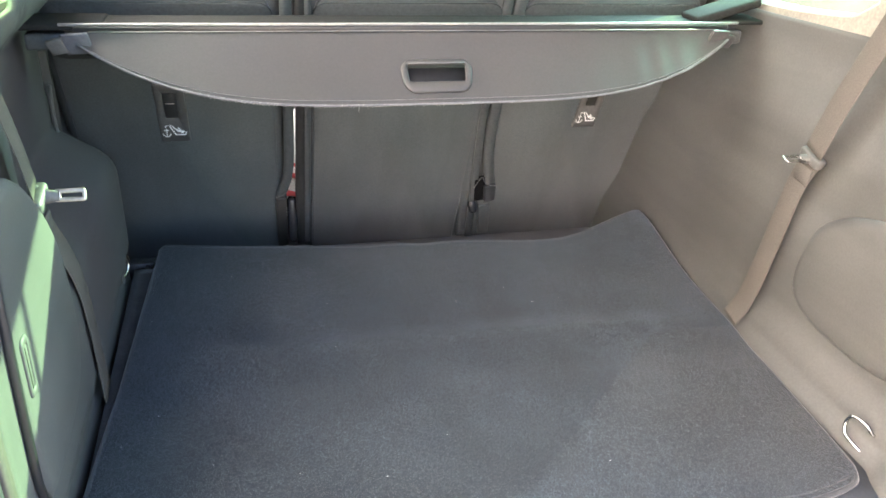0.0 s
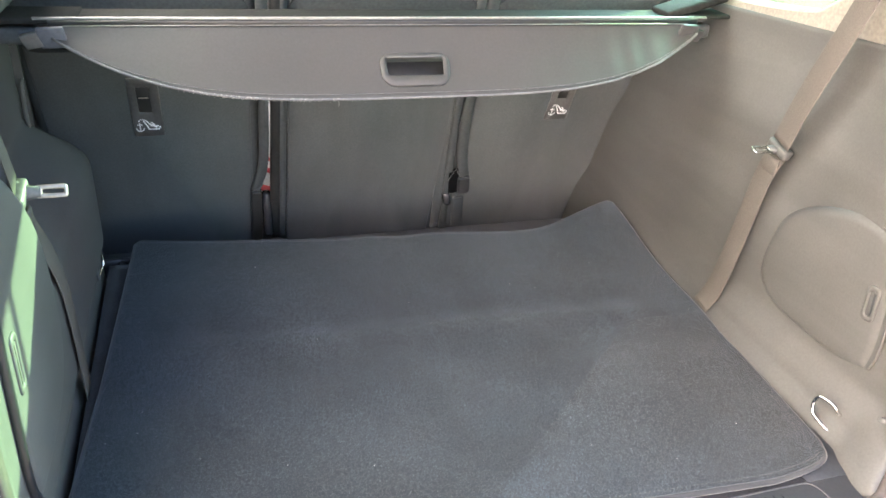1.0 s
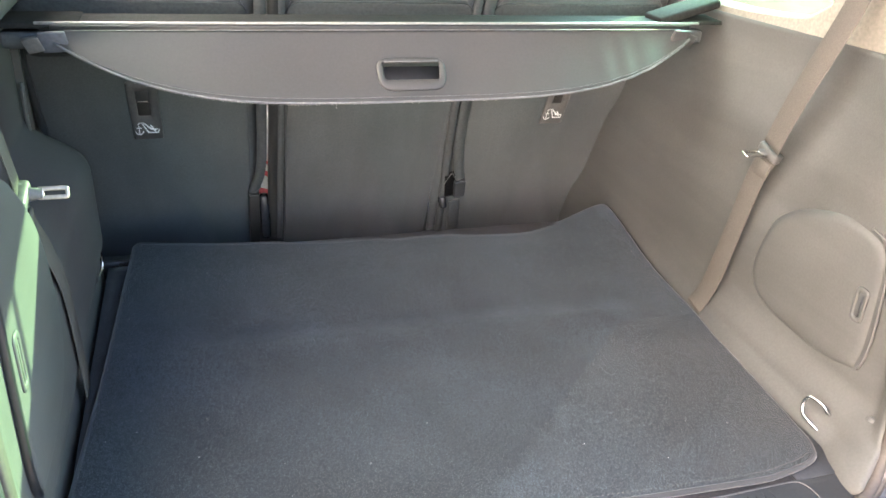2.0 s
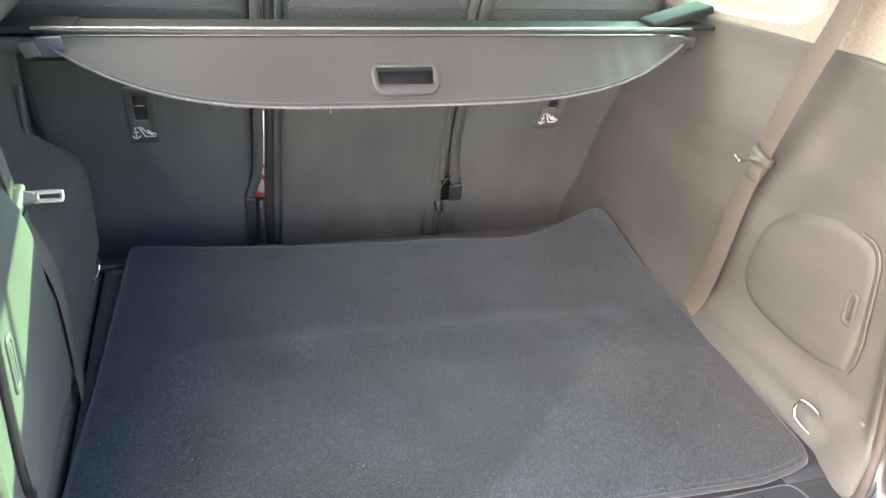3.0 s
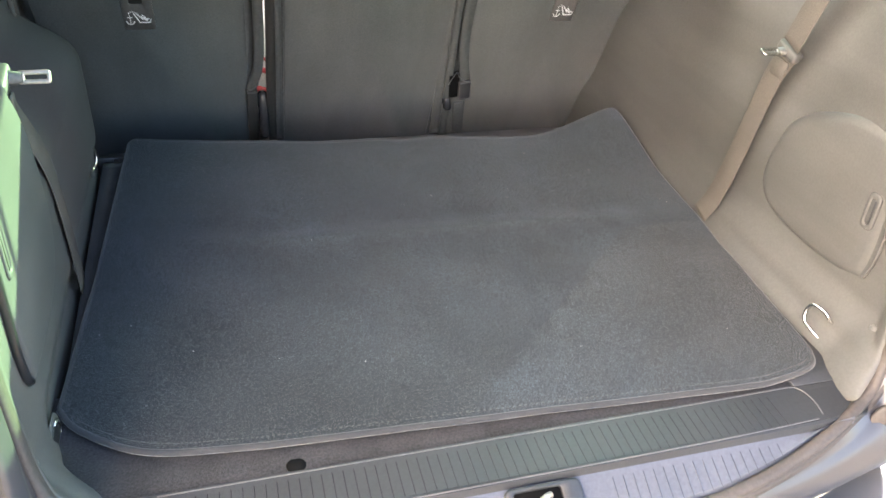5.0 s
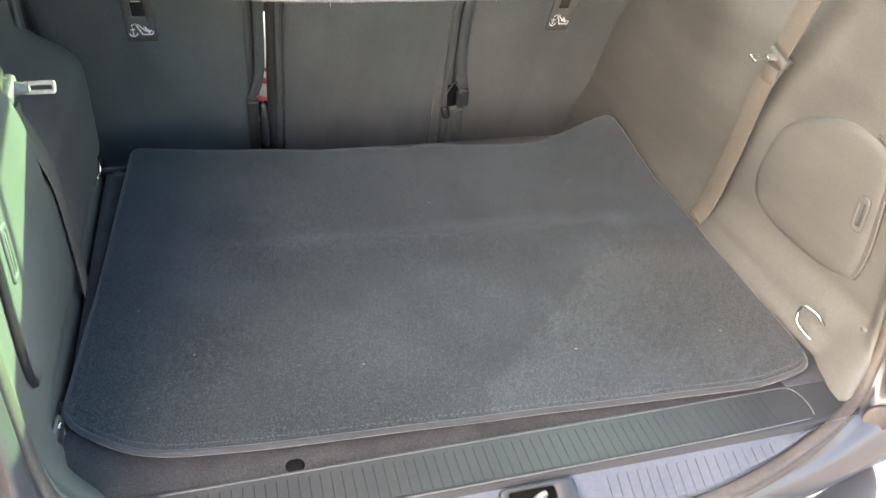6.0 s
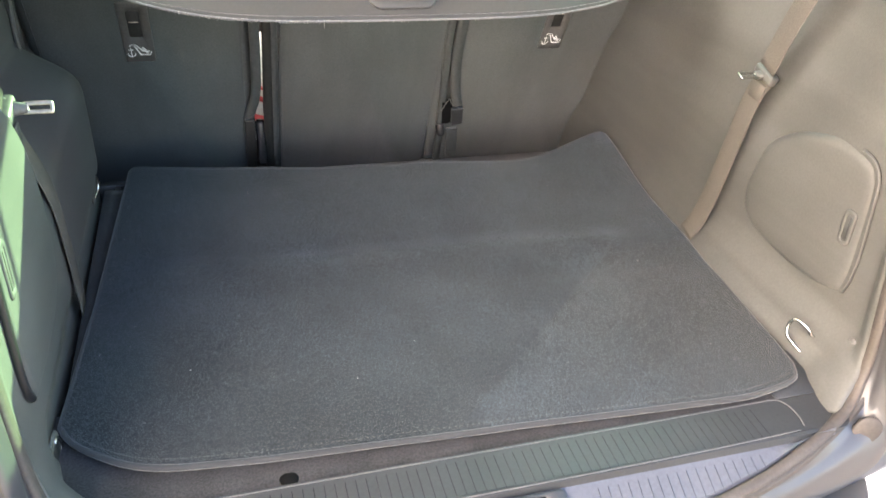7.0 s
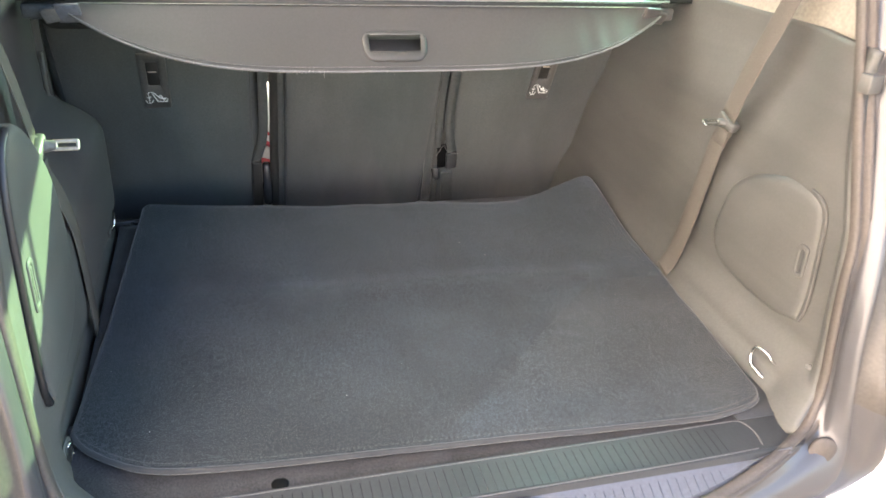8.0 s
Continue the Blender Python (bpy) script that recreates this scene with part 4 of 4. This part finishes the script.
# seat belts of the third row
def seat_belt(sign, label, low_way):
    def at(x, y, z):
        return Vector((SHIFT + sign * x, y, z))
    b = thing("seat_belt", at(0.55, 0.29, 0.0), label, "seat belt", group="third-row seat belts")
    fwd = 0.012 if sign > 0 else 0.0
    inset = 0.040 if sign > 0 else 0.0
    top = [at(0.618 - inset, 0.165, 0.74), at(0.606 - 0.9 * inset, 0.193, 0.60), at(0.590 - inset, 0.228, 0.452), at(0.585 - inset, 0.249, 0.363)]
    low = [at(*p) for p in low_way]
    part("upper_webbing", ribbon(curve_points(top, 24), 0.046, 0.0016, Vector((sign * 0.10, 0.95, 0.25))), WEBBING, b, "taupe woven belt webbing")
    part("lower_webbing", ribbon(curve_points(low, 28), 0.046, 0.0016, Vector((0.06 if sign > 0 else -0.02, 0.92, 0.10))), WEBBING, b, "taupe woven belt webbing")
    part("tongue_body", rounded_box((0.016, 0.050, 0.018), pose(*at(0.582 - 0.65 * inset, 0.248 + fwd, 0.352 - fwd / 4), 14, 0, 0), 0.005, 3), TONGUE if sign < 0 else TRIM, b, "grey plastic belt tongue grip")
    face = pose(*at(0.553 - 0.55 * inset, 0.256 + 0.6 * fwd, 0.351 - fwd / 3), 62 if sign < 0 else 18, 0, 0)
    part("tongue", plate(rounded_rect(-0.006 * sign, 0, 0.038, 0.017, 0.004), 0.0028, face, rounded_rect(-0.008 * sign, 0, 0.025, 0.0055, 0.001), 0.0008), STEEL if sign < 0 else CHROME, b,
         "bright steel tongue with a slot")
    wedge = [(0.006, -0.0065), (0.024, -0.010), (0.043, -0.018), (0.043, 0.022), (0.030, 0.014), (0.018, 0.008), (0.006, 0.0065)]
    wedge = wedge if sign > 0 else [(-x, y) for x, y in wedge[::-1]]
    part("tongue_shoulder", plate(wedge, 0.010, face @ pose(0, 0, -0.004), None, 0.003), TONGUE if sign < 0 else TRIM, b, "grey plastic shoulder of the tongue")
    part("webbing_tab", rounded_box((0.004, 0.036, 0.030), pose(*at(0.576 - 0.55 * inset, 0.240 if sign < 0 else 0.268, 0.318), 2 if sign < 0 else 4), 0.0015, 1), WEBBING, b)
    return b


seat_belt(-1, "taupe seat belt with steel tongue hanging beside the side trim",
          ((0.584, 0.242, 0.352), (0.574, 0.243, 0.305), (0.567, 0.268, 0.252), (0.5625, 0.284, 0.20), (0.5610, 0.291, 0.137), (0.5610, 0.296, 0.064), (0.562, 0.301, -0.005)))
seat_belt(1, "taupe seat belt running down the sunlit side trim",
          ((0.558, 0.258, 0.350), (0.556, 0.277, 0.30), (0.553, 0.290, 0.20), (0.550, 0.303, 0.10), (0.545, 0.313, 0.04), (0.531, 0.319, 0.004)))

# lashing rings
def lashing_ring(x, y, z, sign, label, size=1.0, flat=1.0, loop=None):
    r = thing("lashing_ring", (x, y, z - 0.025), label, "lashing ring", group="lashing rings")
    pts = [Vector((x - sign * i * size * flat, y + j * size, z + k * size)) for i, j, k in ((-0.004, -0.032, 0.016), (0.006, -0.018, 0.026), (0.018, 0.003, 0.034), (0.024, 0.014, 0.022), (0.025, 0.017, 0.006),
                                                               (0.020, 0.010, -0.010), (0.008, -0.006, -0.018), (-0.004, -0.020, -0.024))]
    pts = loop or pts
    part("ring", tube(curve_points(pts, 44), 0.0028, 8), CHROME, r, "chromed wire loop")
    m = Matrix(((0, 0, -sign, x), (1, 0, 0, y), (0, 1, 0, z), (0, 0, 0, 1)))
    if loop is None:
        part("ring_seat", plate(rounded_rect(-0.006, 0.002, 0.052, 0.056, 0.02), 0.003, m, None, 0.0015), TRIM, r)
    return r


lashing_ring(0.560, -0.030, 0.020, 1, "chrome lashing ring on the side trim beside the mat",
             loop=((0.560, -0.038, 0.026), (0.553, -0.035, 0.032), (0.547, -0.027, 0.042), (0.540, -0.0085, 0.044), (0.537, -0.003, 0.035), (0.535, -0.0035, 0.0245),
                   (0.534, -0.010, 0.0127), (0.535, -0.0256, 0.0083), (0.542, -0.039, 0.001), (0.552, -0.0413, -0.008)))
lashing_ring(SHIFT - side_x(0.0, -0.005) + 0.013, 0.004, -0.010, -1, "chrome lashing ring seen edge-on beside the mat", 0.6, 0.35)
part("ring_recess", rounded_box((0.004, 0.050, 0.058), pose(SHIFT - side_x(-0.01, -0.005) + 0.0125, -0.012, -0.018), 0.0015, 1), BLACK, wall_left, "dark recess of the ring")
lashing_ring(SHIFT - side_x(0.64, 0.02) + 0.012, 0.645, 0.024, -1, "chrome lashing ring near the rear seats", 0.8, 0.45)

# storage lids in the side walls
LID = [(-0.006, 0.092), (0.06, 0.089), (0.132, 0.094), (0.18, 0.108), (0.212, 0.132), (0.229, 0.165), (0.233, 0.21), (0.228, 0.27), (0.212, 0.32), (0.185, 0.365),
       (0.150, 0.405), (0.118, 0.432), (0.088, 0.446), (0.055, 0.447), (0.026, 0.433), (0.006, 0.405), (-0.008, 0.355), (-0.018, 0.28), (-0.021, 0.20), (-0.016, 0.12)]


LID_RIGHT = [(-0.033, 0.10), (0.02, 0.084), (0.09, 0.079), (0.16, 0.082), (0.205, 0.092), (0.232, 0.112), (0.243, 0.142), (0.239, 0.185), (0.222, 0.238), (0.195, 0.268), (0.16, 0.290),
             (0.11, 0.311), (0.07, 0.321), (0.03, 0.322), (0.0, 0.315), (-0.012, 0.303), (-0.020, 0.285), (-0.027, 0.238), (-0.034, 0.18), (-0.037, 0.135)]
GAP_LEFT = ((0.050, 0.452), (0.022, 0.441), (0.0, 0.41), (-0.012, 0.37), (-0.020, 0.32), (-0.027, 0.27), (-0.034, 0.21), (-0.039, 0.16), (-0.036, 0.130), (-0.028, 0.113))
GAP_RIGHT = ((0.025, 0.322), (0.002, 0.317), (-0.012, 0.306), (-0.021, 0.287), (-0.029, 0.238), (-0.037, 0.183), (-0.039, 0.14), (-0.034, 0.112))
SEAM_LEFT = ((0.228, 0.225), (0.228, 0.195), (0.224, 0.165), (0.209, 0.135), (0.178, 0.112), (0.132, 0.098), (0.06, 0.093), (0.005, 0.095))


def storage_lid(sign, parent, label, edge, soft):
    """A lid in the side trim: a softly domed panel with a rubber edge at its rear and a finger grip."""
    outline, gap, grip, tall = (LID, GAP_LEFT, (0.012, 0.266), 0.072) if sign < 0 else (LID_RIGHT, GAP_RIGHT, (0.0, 0.207), 0.058)
    x = SHIFT + sign * 0.612
    m = Matrix(((0, 0, -sign, x), (1, 0, 0, 0), (0, 1, 0, 0), (0, 0, 0, 1)))
    pts = [(p.x, p.y) for p in curve_points([(y, z, 0) for y, z in outline + outline[:1]], 81)][:-1]
    cy, cz = 0.10, 0.26 if sign < 0 else 0.20
    rings = [(1.0, 0.0), (1.0, 0.0505 - soft), (1 - 0.2 * soft / 0.1, 0.0505 - 0.45 * soft), (1 - 0.6 * soft / 0.1, 0.0505 - 0.12 * soft), (1 - soft / 0.1, 0.0505),
             (0.40, 0.0507), (0.20, 0.0508)]
    bm = bmesh.new()
    rows = [[bm.verts.new(m @ Vector((cy + (y - cy) * k, cz + (z - cz) * k, d))) for y, z in pts] for k, d in rings]
    for a, b in zip(rows, rows[1:]):
        for k in range(len(pts)):
            bm.faces.new((a[k - 1], a[k], b[k], b[k - 1]))
    bm.faces.new(rows[-1])
    bmesh.ops.recalc_face_normals(bm, faces=bm.faces[:])
    lid = part("storage_lid", bm, TRIM, parent, label)
    part("lid_edge", tube(curve_points([m @ Vector((y, z, 0.049)) for y, z in gap], 36), 0.0055 if sign < 0 else 0.0026, 8), edge, lid, "rubber edge of the lid")
    if sign < 0:
        # highlight along the lid's lower edge, painted as a pale tube
        part("lid_edge_highlight", tube(curve_points([m @ Vector((y, z, 0.0440)) for y, z in SEAM_LEFT], 40), 0.0022, 6), PALE_GLINT, lid, "lower edge of the lid, its highlight drawn pale")
    place = m @ pose(grip[0], grip[1], 0.0500, 0, 0, -4)
    part("finger_grip", plate(rounded_rect(0, 0, 0.024, tall, 0.009), 0.003, place, rounded_rect(0, 0, 0.010, tall - 0.018, 0.0045), 0.0015), TRIM, lid)
    part("grip_recess", rounded_box((0.012, tall - 0.016, 0.001), place @ pose(0, 0, 0.0012), 0.0003, 1), TRIM, lid)
    # right slot is paler: the haze on that side is put into its colour
    part("grip_slot", rounded_box((0.0045, tall - 0.022, 0.001), place @ pose(-0.0035, -0.001, 0.0017), 0.0003, 1), HOLE if sign < 0 else TRIM_LOW, lid, "dark finger slot")
    return lid


storage_lid(-1, wall_left, "grey plastic storage lid in green sunlight", BLACK, 0.008)
# right edge takes the trim's colour, paled for the haze there
storage_lid(1, wall_right, "pale-lit grey plastic storage lid", TRIM, 0.016)
for y, z, sgn, wl in ((-0.092, 0.06, 1, wall_right), (-0.092, 0.048, -1, wall_left)):
    m = Matrix(((0, 0, -sgn, SHIFT + sgn * (side_x(y, z, sgn > 0) - 0.011)), (1, 0, 0, y), (0, 1, 0, z), (0, 0, 0, 1)))
    part("trim_stud", plate(rounded_rect(0, 0, 0.014, 0.014, 0.0068), 0.004, m, None, 0.0015), PALE_GLINT, wl, "small round trim fastener")

# seams in the foot of the right pillar
def seam(points, wl, right):
    s = 1 if right else -1
    c = [Vector((SHIFT + s * (side_x(y, z, right) - 0.0125), y, z)) for y, z in points]
    part("trim_seam", tube(curve_points(c, 24), 0.0011, 6), HOLE, wl, "narrow seam between trim mouldings")


part("trim_tab", rounded_box((0.026, 0.020, 0.027), pose(0.574, -0.018, 0.508, 0, 0, 8), 0.002, 2), TRIM, wall_right, "small tab of the trim over the seal")
seam([(-0.075, -0.002), (-0.110, -0.005), (-0.150, -0.005)], wall_right, True)

# cloth lying on the seats ahead, seen between the seat backs
cl = thing("folded_blanket", (-0.2, 1.2, -0.12), "white and red folded blanket standing on the rear seat", "blanket")
part("white_fold", rounded_box((0.40, 0.12, 0.27), pose(-0.2, 1.19, 0.002), 0.03, 3), CLOTH_WHITE, cl)
for dz, turn, size in ((0.018, 24, 0.010), (-0.014, 28, 0.014), (-0.066, 18, 0.018)):
    part("red_fold", rounded_box((0.41, 0.126, size), pose(-0.2, 1.19, dz, 0, turn, 0), 0.004, 2), CLOTH_RED, cl, "red stripe of the folded blanket")
# belt hook beside the rear seat
# added to close the gap here; the gap's shade is in its dark colour
part("gap_panel", rounded_box((0.12, 0.012, 0.52), pose(-0.692, 0.704, 0.30), 0.002, 1), DARK_SLOT, wall_left, "filler panel closing the gap beside the seat, dark for its shade")
part("pillar_strip", ribbon(curve_points([(-0.634, 0.684, 0.37), (-0.637, 0.684, 0.315), (-0.636, 0.684, 0.275), (-0.632, 0.684, 0.222)], 16), 0.006, 0.006, Vector((1, 0, 0))), TRIM, wall_left,
     "narrow pillar moulding")
part("belt_slot", plate([(0.0, 0.0), (0.024, -0.030), (0.012, 0.030), (0.006, 0.028)], 0.004, pose(-0.673, 0.688, 0.258, 90), None, 0.001), BLACK, wall_left, "dark belt slot")
part("slot_lever", ribbon([(-0.656, 0.684, 0.290), (-0.655, 0.684, 0.268), (-0.650, 0.684, 0.232)], 0.006, 0.004, Vector((1, 0, 0))), TRIM, wall_left)
